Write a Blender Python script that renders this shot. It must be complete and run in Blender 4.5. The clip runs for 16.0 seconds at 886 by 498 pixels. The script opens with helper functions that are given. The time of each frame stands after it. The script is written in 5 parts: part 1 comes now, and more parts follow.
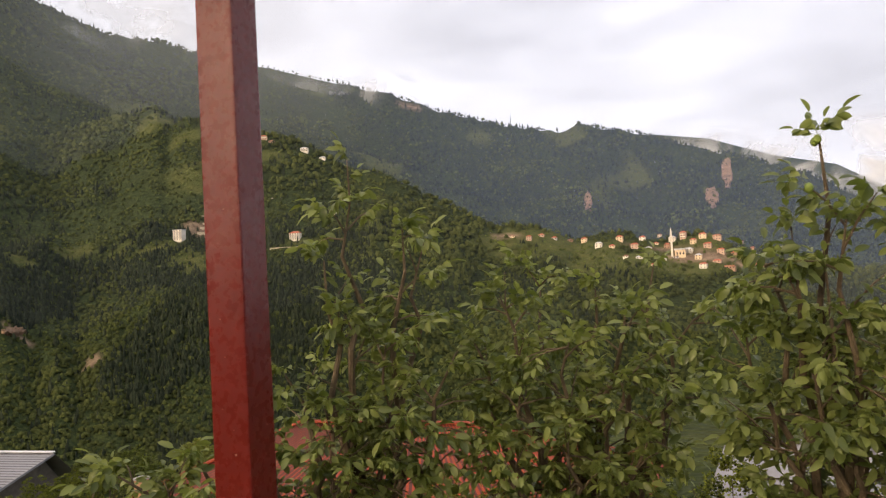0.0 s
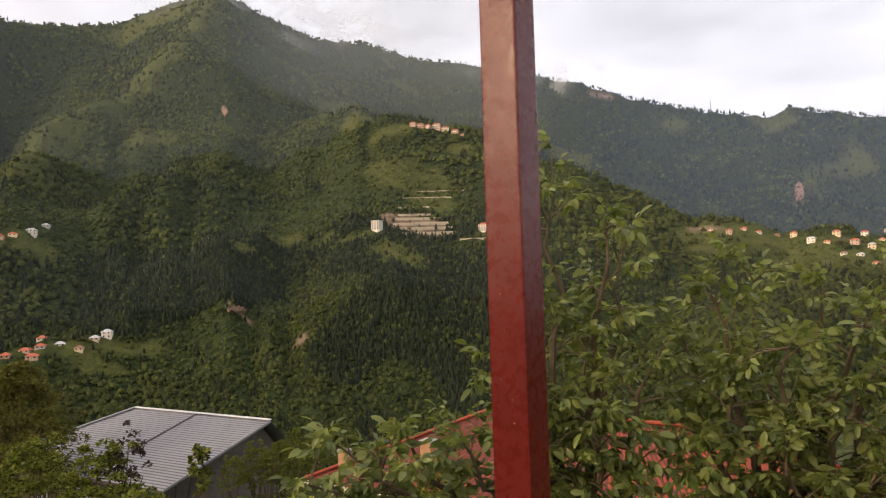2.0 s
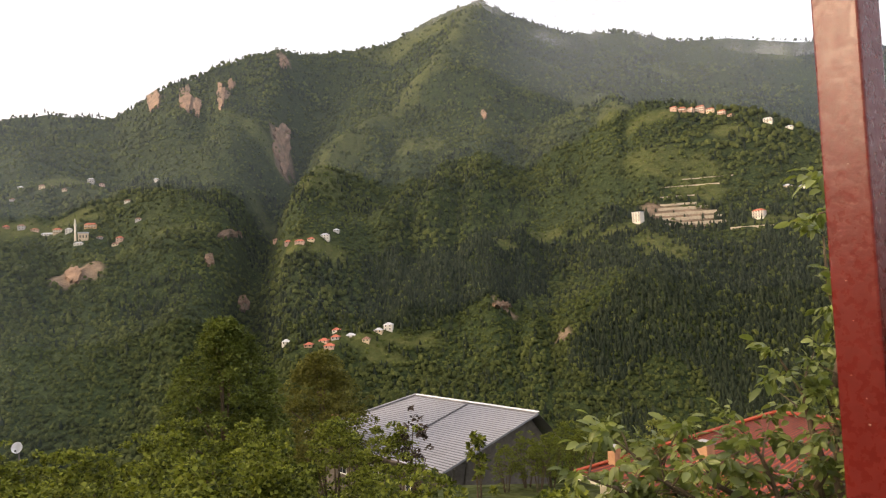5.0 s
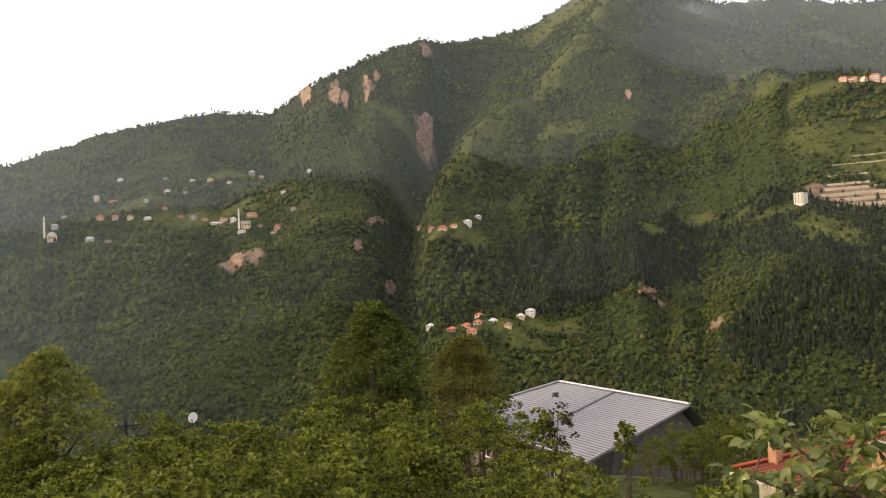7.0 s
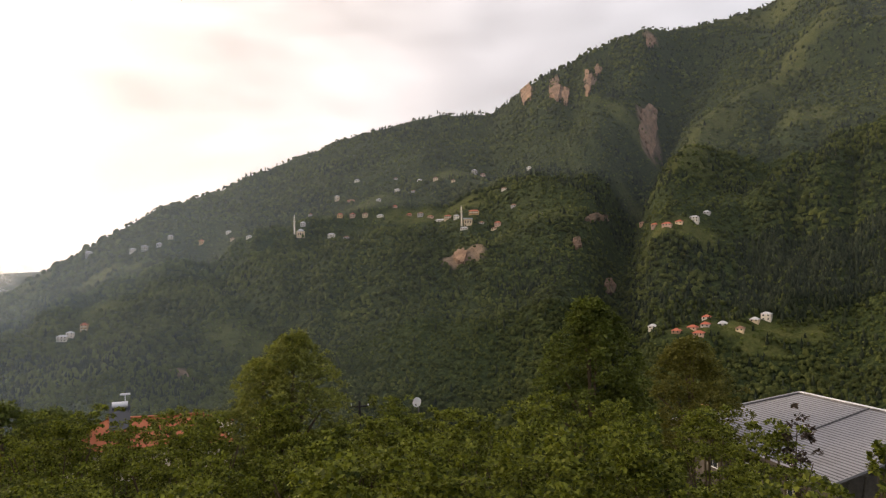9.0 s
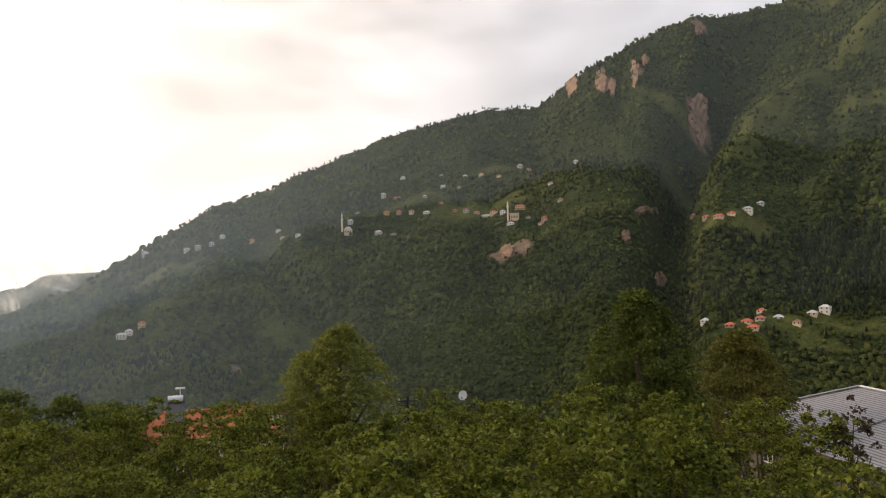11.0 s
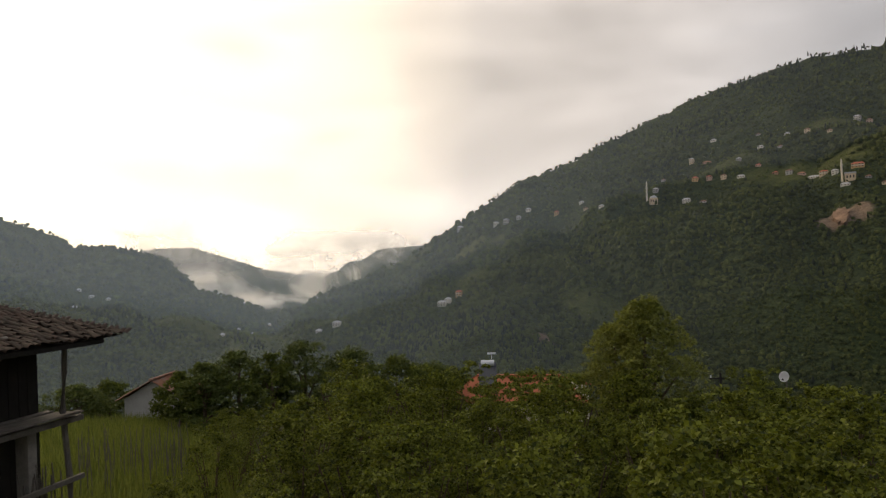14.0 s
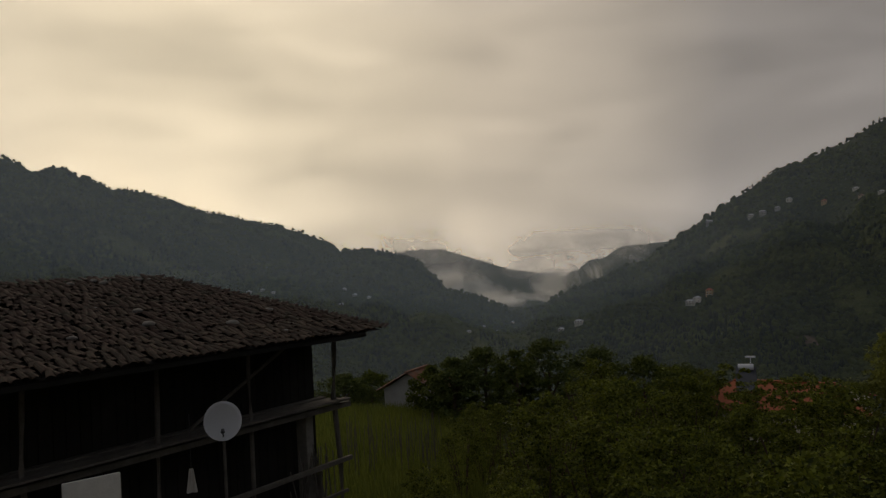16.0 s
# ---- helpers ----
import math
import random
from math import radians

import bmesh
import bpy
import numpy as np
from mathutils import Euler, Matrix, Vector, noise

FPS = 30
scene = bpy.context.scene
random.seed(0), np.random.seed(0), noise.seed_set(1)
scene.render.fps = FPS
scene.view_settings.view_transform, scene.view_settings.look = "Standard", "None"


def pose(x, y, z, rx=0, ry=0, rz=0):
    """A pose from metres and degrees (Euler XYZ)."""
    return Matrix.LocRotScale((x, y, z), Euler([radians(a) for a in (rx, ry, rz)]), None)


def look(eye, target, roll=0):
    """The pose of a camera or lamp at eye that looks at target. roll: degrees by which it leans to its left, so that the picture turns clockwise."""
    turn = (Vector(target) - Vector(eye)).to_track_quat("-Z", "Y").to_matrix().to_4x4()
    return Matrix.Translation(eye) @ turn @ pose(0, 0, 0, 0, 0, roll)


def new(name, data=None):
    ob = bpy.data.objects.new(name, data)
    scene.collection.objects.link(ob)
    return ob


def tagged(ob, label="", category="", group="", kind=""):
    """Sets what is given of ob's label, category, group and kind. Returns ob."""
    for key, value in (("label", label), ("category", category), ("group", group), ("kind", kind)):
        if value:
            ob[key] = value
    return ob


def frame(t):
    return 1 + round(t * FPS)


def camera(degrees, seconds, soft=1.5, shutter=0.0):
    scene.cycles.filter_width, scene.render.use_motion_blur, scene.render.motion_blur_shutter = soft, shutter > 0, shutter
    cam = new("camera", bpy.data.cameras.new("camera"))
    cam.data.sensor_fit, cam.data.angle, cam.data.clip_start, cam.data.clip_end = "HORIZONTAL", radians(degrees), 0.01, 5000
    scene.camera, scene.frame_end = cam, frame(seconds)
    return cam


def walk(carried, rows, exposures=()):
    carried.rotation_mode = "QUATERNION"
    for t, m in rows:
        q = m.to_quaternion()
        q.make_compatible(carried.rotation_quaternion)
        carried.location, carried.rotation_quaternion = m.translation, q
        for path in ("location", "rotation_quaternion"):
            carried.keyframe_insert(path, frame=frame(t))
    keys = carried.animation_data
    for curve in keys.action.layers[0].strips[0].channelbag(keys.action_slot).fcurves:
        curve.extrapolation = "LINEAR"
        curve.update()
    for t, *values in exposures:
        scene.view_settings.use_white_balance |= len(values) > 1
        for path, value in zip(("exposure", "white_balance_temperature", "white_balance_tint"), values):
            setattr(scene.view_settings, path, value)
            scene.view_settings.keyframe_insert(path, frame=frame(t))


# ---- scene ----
cam = camera(63.54, 16.0, soft=1.25, shutter=0.1)
EYE = 6.0
ROWS = [
    (0.0, -0.000, 0.001, -0.000, 0.14, 2.42, 3.20),
    (0.5, -0.034, 0.001, -0.005, 3.37, 2.22, 2.82),
    (1.0, -0.069, -0.002, -0.009, 7.30, 2.20, 2.59),
    (1.5, -0.100, -0.016, -0.014, 10.86, 2.17, 2.14),
    (2.0, -0.129, -0.035, -0.015, 15.04, 2.40, 1.70),
    (2.5, -0.156, -0.058, -0.013, 18.51, 2.61, 1.88),
    (3.0, -0.189, -0.075, -0.015, 23.55, 2.83, 1.83),
    (3.5, -0.204, -0.100, -0.019, 29.08, 3.02, 2.13),
    (3.7, -0.202, -0.101, -0.021, 30.16, 2.93, 2.38),
    (5.8, -0.211, -0.071, -0.017, 39.20, 3.22, 2.36),
    (6.0, -0.218, -0.069, -0.018, 40.18, 3.34, 2.34),
    (6.5, -0.254, -0.066, -0.025, 43.61, 2.59, 2.26),
    (7.0, -0.302, -0.064, -0.021, 47.02, 2.11, 2.43),
    (7.5, -0.344, -0.045, 0.003, 50.08, 1.71, 2.55),
    (8.0, -0.381, -0.032, 0.010, 55.71, 1.99, 2.64),
    (8.5, -0.370, -0.009, -0.029, 60.54, 2.51, 1.67),
    (9.0, -0.335, 0.017, -0.093, 64.40, 2.42, 1.29),
    (9.2, -0.324, 0.026, -0.110, 65.38, 2.43, 1.44),
    (11.5, -0.240, 0.109, -0.190, 70.47, 1.93, 2.31),
    (12.0, -0.236, 0.128, -0.194, 76.46, 0.79, 1.79),
    (12.5, -0.242, 0.148, -0.195, 79.54, 0.69, 1.83),
    (13.0, -0.258, 0.168, -0.192, 83.57, 0.70, 2.16),
    (13.5, -0.284, 0.189, -0.187, 87.93, 0.73, 2.40),
    (14.0, -0.322, 0.213, -0.183, 92.19, 0.80, 2.39),
    (14.5, -0.354, 0.205, -0.193, 96.55, 0.43, 2.49),
    (15.0, -0.405, 0.198, -0.196, 102.19, 1.04, 3.00),
    (15.5, -0.451, 0.174, -0.199, 106.57, 1.43, 3.07),
    (16.0, -0.484, 0.125, -0.210, 111.31, 1.62, 3.18),
]
EXPOSURES = [(0.0, -0.48, 6600, 15.0), (1.5, -0.42, 6600, 15.0), (2.5, -0.52, 6600, 15.0), (3.0, -0.03, 6600, 15.0), (7.0, -0.07, 6600, 15.0), (8.0, -0.19, 6600, 15.0), (8.5, -0.38, 6600, 15.0), (9.0, -0.72, 6600, 15.0), (11.5, -0.76, 6500, 12.5), (12.5, -0.88, 6500, 12.5), (14.0, -1.38, 6500, 11.0), (14.5, -1.62, 6500, 11.0), (15.0, -2.32, 6400, 11.0), (15.5, -2.67, 6400, 11.0), (16.0, -2.86, 6400, 11.0)]
walk(cam, [(t, pose(x, y, EYE + z, 90 + pitch, roll, yaw)) for t, x, y, z, yaw, pitch, roll in ROWS], EXPOSURES)

# ---- light ----
SUN_BEARING, SUN_HEIGHT = 134.0, 14.0


def heading(bearing, height=0.0):
    """Unit vector: bearing in degrees to the left of north (y), height above the level."""
    a, h = radians(bearing), radians(height)
    return Vector((-math.sin(a) * math.cos(h), math.cos(a) * math.cos(h), math.sin(h)))


class Nodes:
    """Short hand for a node tree."""

    def __init__(self, tree):
        self.tree = tree
        tree.nodes.clear()

    def add(self, kind, **values):
        n = self.tree.nodes.new("ShaderNode" + kind)
        for key, v in values.items():
            if key in ("operation", "blend_type", "data_type", "noise_dimensions", "feature", "distance", "sky_type", "attribute_name",
                       "sun_disc", "sun_elevation", "sun_rotation", "normalize", "wave_type", "bands_direction", "interpolation_type", "clamp", "use_clamp"):
                setattr_plain(n, key, v)
            else:
                k = int(key[1:]) if key[0] == "i" and key[1:].isdigit() else key.replace("_", " ")
                self.put(n.inputs[k], v)
        return n

    def put(self, socket, v):
        if isinstance(v, bpy.types.Node):
            v = v.outputs[0]
        if isinstance(v, bpy.types.NodeSocket):
            self.tree.links.new(v, socket)
        else:
            socket.default_value = (*v, 1.0) if isinstance(v, tuple) and len(v) == 3 and socket.type == "RGBA" else v

    def math(self, op, a, b=0.0, c=0.0, clamp=False):
        n = self.tree.nodes.new("ShaderNodeMath")
        n.operation, n.use_clamp = op, clamp
        for s, v in zip(n.inputs, (a, b, c)):
            self.put(s, v)
        return n.outputs[0]

    def mix(self, f, a, b, blend="MIX"):
        n = self.tree.nodes.new("ShaderNodeMix")
        n.data_type, n.blend_type = "RGBA", blend
        self.put(n.inputs[0], f), self.put(n.inputs[6], a), self.put(n.inputs[7], b)
        return n.outputs[2]

    def ramp(self, f, *stops):
        n = self.tree.nodes.new("ShaderNodeValToRGB")
        els = n.color_ramp.elements
        while len(els) < len(stops):
            els.new(0.5)
        for e, (p, c) in zip(els, stops):
            e.position, e.color = p, (*c, 1.0) if isinstance(c, tuple) else (c, c, c, 1.0)
        self.put(n.inputs[0], f)
        return n.outputs[0]

    def noise(self, vector, scale, detail=4.0, rough=0.55, distortion=0.0):
        n = self.tree.nodes.new("ShaderNodeTexNoise")
        if vector is not None:
            self.put(n.inputs["Vector"], vector)
        n.inputs["Scale"].default_value, n.inputs["Detail"].default_value = scale, detail
        n.inputs["Roughness"].default_value, n.inputs["Distortion"].default_value = rough, distortion
        return n.outputs[0]

    def coords(self, which="Object"):
        return self.tree.nodes.new("ShaderNodeTexCoord").outputs[which]


def setattr_plain(n, key, v):
    """Set one plain property of a node."""
    if key == "attribute_name":
        n.attribute_name = v
    elif key == "sky_type":
        n.sky_type = v
    elif key == "sun_disc":
        n.sun_disc = v
    elif key == "sun_elevation":
        n.sun_elevation = v
    elif key == "sun_rotation":
        n.sun_rotation = v
    elif key == "feature":
        n.feature = v
    elif key == "distance":
        n.distance = v
    elif key == "operation":
        n.operation = v
    elif key == "wave_type":
        n.wave_type = v
    elif key == "bands_direction":
        n.bands_direction = v


world = bpy.data.worlds.new("evening_sky")
scene.world = world
world.use_nodes = True
w = Nodes(world.node_tree)
way = w.coords("Generated")
sky = w.add("TexSky", sky_type="NISHITA", sun_disc=False, sun_elevation=radians(SUN_HEIGHT), sun_rotation=radians(-SUN_BEARING))
# dense broken cloud, thin and bright where the low sun stands behind it
toward = w.tree.nodes.new("ShaderNodeVectorMath")
toward.operation = "DOT_PRODUCT"
w.put(toward.inputs[0], way)
toward.inputs[1].default_value = heading(SUN_BEARING, SUN_HEIGHT)
near_sun = toward.outputs["Value"]
stretch = w.tree.nodes.new("ShaderNodeVectorMath")
stretch.operation = "MULTIPLY"
w.put(stretch.inputs[0], way)
stretch.inputs[1].default_value = (1.0, 1.0, 3.2)
billow = w.noise(stretch, 2.1, 7.0, 0.55, 0.4)
wisps = w.noise(stretch, 5.5, 6.0, 0.6, 0.2)
glow = w.ramp(near_sun, (0.0, (0.90, 0.91, 0.95)), (0.35, (0.98, 0.94, 0.93)), (0.72, (1.5, 1.32, 1.15)), (0.90, (3.2, 2.65, 1.95)), (1.0, (4.6, 3.8, 2.6)))
body = w.ramp(billow, (0.30, 0.72), (0.50, 0.92), (0.66, 1.12))
fine = w.ramp(wisps, (0.30, 0.86), (0.70, 1.10))
cloud = w.mix(1.0, w.mix(1.0, glow, body, "MULTIPLY"), fine, "MULTIPLY")
# the sky is brightest low over the horizon, where the cloud thins out
rise = w.add("SeparateXYZ", Vector=way).outputs["Z"]
cloud = w.mix(1.0, cloud, w.ramp(rise, (0.0, 1.0), (0.14, 0.78), (0.4, 0.70)), "MULTIPLY")
gaps = w.ramp(billow, (0.60, 0.0), (0.74, 0.25))
bright = w.add("Background", Color=w.mix(gaps, cloud, w.mix(1.0, sky, (0.1, 0.1, 0.1), "MULTIPLY")), Strength=2.3)
w.put(w.add("OutputWorld").inputs["Surface"], bright)

sun = new("sun", bpy.data.lights.new("sun", "SUN"))
sun.data.energy, sun.data.angle, sun.data.color = 2.5, radians(11.0), (1.0, 0.76, 0.50)
sun.matrix_world = look(heading(SUN_BEARING + 4, SUN_HEIGHT + 3) * 50, (0, 0, 0))

# ---- materials ----
def surface(name, colour, rough=0.7, metal=0.0, scale=4.0, vary=0.25, bump=0.2, fine=40.0, spec=0.4, each=0.0, coords="Object", dirt=None):
    """A painted or natural surface: two scales of variation in colour, relief, and a shift from piece to piece."""
    m = bpy.data.materials.new(name)
    m.use_nodes = True
    n = Nodes(m.node_tree)
    c = n.coords(coords)
    big, small = n.noise(c, scale, 4.0, 0.6), n.noise(c, fine, 3.0, 0.6)
    low, high = tuple(v * (1 - vary) for v in colour), tuple(min(1.0, v * (1 + vary)) for v in colour)
    col = n.ramp(big, (0.3, low), (0.7, high))
    col = n.mix(0.35, col, n.ramp(small, (0.3, low), (0.7, high)))
    if dirt:
        col = n.mix(n.ramp(n.noise(c, scale * 0.7, 6.0, 0.7), (0.50, 0.0), (0.68, 0.8)), col, dirt)
    if each:
        info = n.tree.nodes.new("ShaderNodeObjectInfo").outputs["Random"]
        hsv = n.tree.nodes.new("ShaderNodeHueSaturation")
        n.put(hsv.inputs["Value"], n.math("MULTIPLY_ADD", info, each, 1 - each / 2))
        n.put(hsv.inputs["Color"], col)
        col = hsv.outputs[0]
    b = n.add("BsdfPrincipled", Base_Color=col, Metallic=metal, Roughness=n.math("MULTIPLY_ADD", small, 0.2, rough - 0.1))
    b.inputs["Specular IOR Level"].default_value = spec
    if bump:
        d = n.add("Bump", Strength=bump, Height=small)
        d.inputs["Distance"].default_value = 0.02
        n.put(b.inputs["Normal"], d.outputs[0])
    n.put(n.add("OutputMaterial").inputs["Surface"], b)
    return m


def foliage(name, dark, light, translucent=0.35, rough=0.5, spread=0.5, island=True, scale=0.6, leafy=0.0):
    """Leaves: colour varies from leaf to leaf and over patches; some light comes through."""
    m = bpy.data.materials.new(name)
    m.use_nodes = True
    n = Nodes(m.node_tree)
    own = n.tree.nodes.new("ShaderNodeNewGeometry").outputs["Random Per Island"]
    thing = n.tree.nodes.new("ShaderNodeObjectInfo").outputs["Random"]
    patch = n.noise(n.coords("Object"), scale, 3.0)
    f = n.math("ADD", n.math("MULTIPLY", own if island else thing, spread), n.math("MULTIPLY", patch, 1.1 - spread))
    if leafy:
        tuft = n.noise(n.coords("Object"), leafy, 3.0, 0.7)
        f = n.math("ADD", f, n.math("MULTIPLY_ADD", tuft, 0.8, -0.40))
    col = n.ramp(f, (0.24, dark), (0.80, light))
    b = n.add("BsdfPrincipled", Base_Color=col, Roughness=rough)
    if leafy:
        d = n.add("Bump", Strength=1.0, Height=tuft)
        d.inputs["Distance"].default_value = 1.2
        n.put(b.inputs["Normal"], d.outputs[0])
    b.inputs["Specular IOR Level"].default_value = 0.45 if rough < 0.5 else 0.15
    t = n.add("BsdfTranslucent", Color=n.mix(0.5, col, (light[0] * 1.3, light[1] * 1.3, light[2] * 0.6)))
    s = n.tree.nodes.new("ShaderNodeMixShader")
    n.put(s.inputs[0], translucent), n.put(s.inputs[1], b), n.put(s.inputs[2], t)
    n.put(n.add("OutputMaterial").inputs["Surface"], s)
    return m


def ground_material():
    m = bpy.data.materials.new("hillside_ground")
    m.use_nodes = True
    n = Nodes(m.node_tree)
    c = n.coords("Object")
    meadow = n.add("Attribute", attribute_name="meadow").outputs["Fac"]
    bare = n.add("Attribute", attribute_name="bare").outputs["Fac"]
    big, mid, small = n.noise(c, 0.012, 5.0, 0.6), n.noise(c, 0.09, 5.0, 0.65), n.noise(c, 1.4, 4.0, 0.65)
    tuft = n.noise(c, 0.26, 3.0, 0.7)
    # lighter crowns and the dark shade between them are painted into the ground colour
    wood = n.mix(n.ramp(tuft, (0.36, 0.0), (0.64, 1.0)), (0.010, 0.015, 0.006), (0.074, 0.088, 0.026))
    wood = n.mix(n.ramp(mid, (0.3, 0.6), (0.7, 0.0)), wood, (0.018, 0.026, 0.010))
    wood = n.mix(n.math("MULTIPLY", big, 0.5), wood, (0.030, 0.055, 0.022))
    grass = n.mix(n.ramp(mid, (0.3, 0.0), (0.7, 1.0)), (0.048, 0.062, 0.018), (0.120, 0.118, 0.040))
    grass = n.mix(n.math("MULTIPLY", small, 0.5), grass, (0.055, 0.078, 0.022))
    rock = n.mix(n.ramp(n.noise(c, 0.05, 6.0, 0.75), (0.35, 0.0), (0.65, 1.0)), (0.11, 0.08, 0.055), (0.30, 0.22, 0.155))
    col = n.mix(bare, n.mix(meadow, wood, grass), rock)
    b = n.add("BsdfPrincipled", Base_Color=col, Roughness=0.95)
    b.inputs["Specular IOR Level"].default_value = 0.1
    d = n.add("Bump", Strength=1.0, Height=n.math("ADD", mid, tuft))
    d.inputs["Distance"].default_value = 3.5
    n.put(b.inputs["Normal"], d.outputs[0])
    n.put(n.add("OutputMaterial").inputs["Surface"], b)
    return m


M_GROUND = ground_material()
M_WOODS = foliage("broadleaf_woods", (0.020, 0.029, 0.010), (0.100, 0.118, 0.033), 0.2, 0.9, 0.32, True, 0.013, 1.0)
M_SHRUBS = foliage("orchard_shrubs", (0.035, 0.052, 0.012), (0.125, 0.150, 0.036), 0.25, 0.9, 0.5, True, 0.02, 0.9)
M_PINES = foliage("dark_conifers", (0.013, 0.020, 0.012), (0.036, 0.047, 0.025), 0.0, 0.9, 0.6, True, 0.01, 0.8)
M_HAZEL = foliage("hazel_leaves", (0.011, 0.022, 0.003), (0.180, 0.205, 0.028), 0.25, 0.6, 0.75, True, 1.1)
M_WALNUT = foliage("walnut_leaves", (0.038, 0.062, 0.012), (0.225, 0.265, 0.076), 0.42, 0.38, 0.6, False, 0.7)
M_WALNUT_MASS = foliage("walnut_leaf_mass", (0.038, 0.062, 0.012), (0.225, 0.265, 0.076), 0.42, 0.38, 0.6, True, 0.7)
M_DARKLEAF = foliage("dark_tree_leaves", (0.024, 0.042, 0.009), (0.130, 0.155, 0.031), 0.3, 0.6, 0.6, True, 0.6)
M_LIGHTLEAF = foliage("light_tree_leaves", (0.072, 0.092, 0.020), (0.220, 0.235, 0.060), 0.4, 0.6, 0.6, True, 0.6)
M_OLIVELEAF = foliage("olive_tree_leaves", (0.050, 0.060, 0.012), (0.150, 0.142, 0.032), 0.3, 0.6, 0.6, True, 0.6)
M_HEDGE = foliage("hedge_leaves", (0.042, 0.062, 0.018), (0.125, 0.152, 0.044), 0.3, 0.7, 0.6, True, 0.6)
M_PLUM = foliage("purple_plum_leaves", (0.022, 0.018, 0.014), (0.085, 0.060, 0.045), 0.2, 0.6, 0.6, True, 0.6)
M_GRASS = foliage("meadow_grass", (0.075, 0.105, 0.022), (0.200, 0.225, 0.055), 0.3, 0.8, 0.6, True, 0.3)
M_NUT = surface("green_walnut_husk", (0.16, 0.22, 0.04), 0.5, fine=60, vary=0.2)
M_BARK = surface("grey_brown_bark", (0.095, 0.070, 0.042), 0.9, scale=6, vary=0.4, bump=0.6, fine=30)
M_POST = surface("red_brown_gloss_paint", (0.105, 0.0085, 0.0050), 0.28, scale=3, vary=0.14, bump=0.04, fine=60, spec=0.33)
M_CHIP = surface("bare_chipped_primer", (0.34, 0.19, 0.15), 0.6)
M_ZINC = surface("dull_zinc_sheet", (0.25, 0.25, 0.272), 0.55, 0.1, scale=0.5, vary=0.12, bump=0.1, fine=9, dirt=(0.19, 0.185, 0.185))
# darker copies of the two roof colours: groove shade put into the paint
M_ZINCSHADE = surface("grimy_zinc_groove", (0.075, 0.075, 0.082), 0.7, 0.0, scale=0.5, vary=0.2, bump=0.1, fine=9)
M_REDSHADE = surface("grimy_red_groove", (0.085, 0.022, 0.015), 0.7, 0.0, scale=0.6, vary=0.2, bump=0.1, fine=9)
M_REDROOF = surface("red_painted_sheet", (0.29, 0.060, 0.030), 0.65, 0.0, scale=0.6, vary=0.25, bump=0.1, fine=8, spec=0.12, dirt=(0.20, 0.055, 0.035))
M_ORANGE = surface("orange_clay_tiles", (0.36, 0.11, 0.05), 0.8, scale=0.8, vary=0.25, fine=9)
M_SHEDTILE = surface("faded_brown_tiles", (0.20, 0.095, 0.060), 0.9, scale=0.9, vary=0.35, fine=9, spec=0.15, dirt=(0.17, 0.15, 0.13))
M_OLDTILE = surface("weathered_clay_tile", (0.060, 0.037, 0.027), 0.95, scale=5, vary=0.4, bump=0.5, fine=30, each=0.9, dirt=(0.045, 0.045, 0.03))
M_CLIFF = surface("ochre_cliff_rock", (0.215, 0.138, 0.090), 0.95, scale=0.06, vary=0.5, bump=0.0, fine=0.35, dirt=(0.10, 0.09, 0.06))
M_TERRACE = surface("pale_terrace_stone", (0.44, 0.38, 0.29), 0.95, scale=0.4, vary=0.25, bump=0.0, fine=2.0)
M_STONE = surface("grey_field_stone", (0.20, 0.185, 0.165), 0.9, scale=6, vary=0.3, bump=0.5)
M_OLDWOOD = surface("silvered_old_timber", (0.105, 0.093, 0.08), 0.85, scale=3, vary=0.4, bump=0.5, fine=26)
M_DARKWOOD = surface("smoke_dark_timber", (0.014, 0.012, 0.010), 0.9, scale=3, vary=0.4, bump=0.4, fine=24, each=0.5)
M_WHITE = surface("white_painted_steel", (0.72, 0.73, 0.76), 0.45, scale=2, vary=0.06, bump=0.05)
M_STEEL = surface("dark_steel", (0.10, 0.10, 0.105), 0.5, 0.6)
M_CLOTH = surface("pale_canvas", (0.62, 0.60, 0.56), 0.9, scale=3, vary=0.15)
M_BRICKS = surface("tan_brick_chimney", (0.42, 0.24, 0.13), 0.9, scale=4, vary=0.3, bump=0.4)
M_GLASS = surface("dark_window_glass", (0.03, 0.035, 0.045), 0.12, spec=0.6, vary=0.1, bump=0.0)
M_CONCRETE = surface("grey_concrete", (0.34, 0.33, 0.31), 0.9, scale=0.7, vary=0.2, bump=0.3, fine=12)
M_PLASTER = surface("cream_plaster", (0.70, 0.64, 0.52), 0.9, scale=0.4, vary=0.12, bump=0.1, fine=8, dirt=(0.5, 0.45, 0.36))
WALLS = [surface("wall_" + nm, c, 0.9, scale=0.3, vary=0.12, bump=0.0, fine=4) for nm, c in
         (("white", (0.70, 0.65, 0.56)), ("cream", (0.66, 0.52, 0.35)), ("ochre", (0.60, 0.40, 0.20)), ("pink", (0.50, 0.35, 0.27)), ("grey", (0.42, 0.40, 0.38)), ("brick", (0.38, 0.24, 0.16)))]
ROOFS = [surface("roof_" + nm, c, 0.8, scale=0.4, vary=0.2, bump=0.0, fine=4) for nm, c in
         (("red", (0.42, 0.12, 0.07)), ("brown", (0.24, 0.13, 0.09)), ("tin", (0.50, 0.50, 0.52)), ("rust", (0.33, 0.15, 0.08)))]

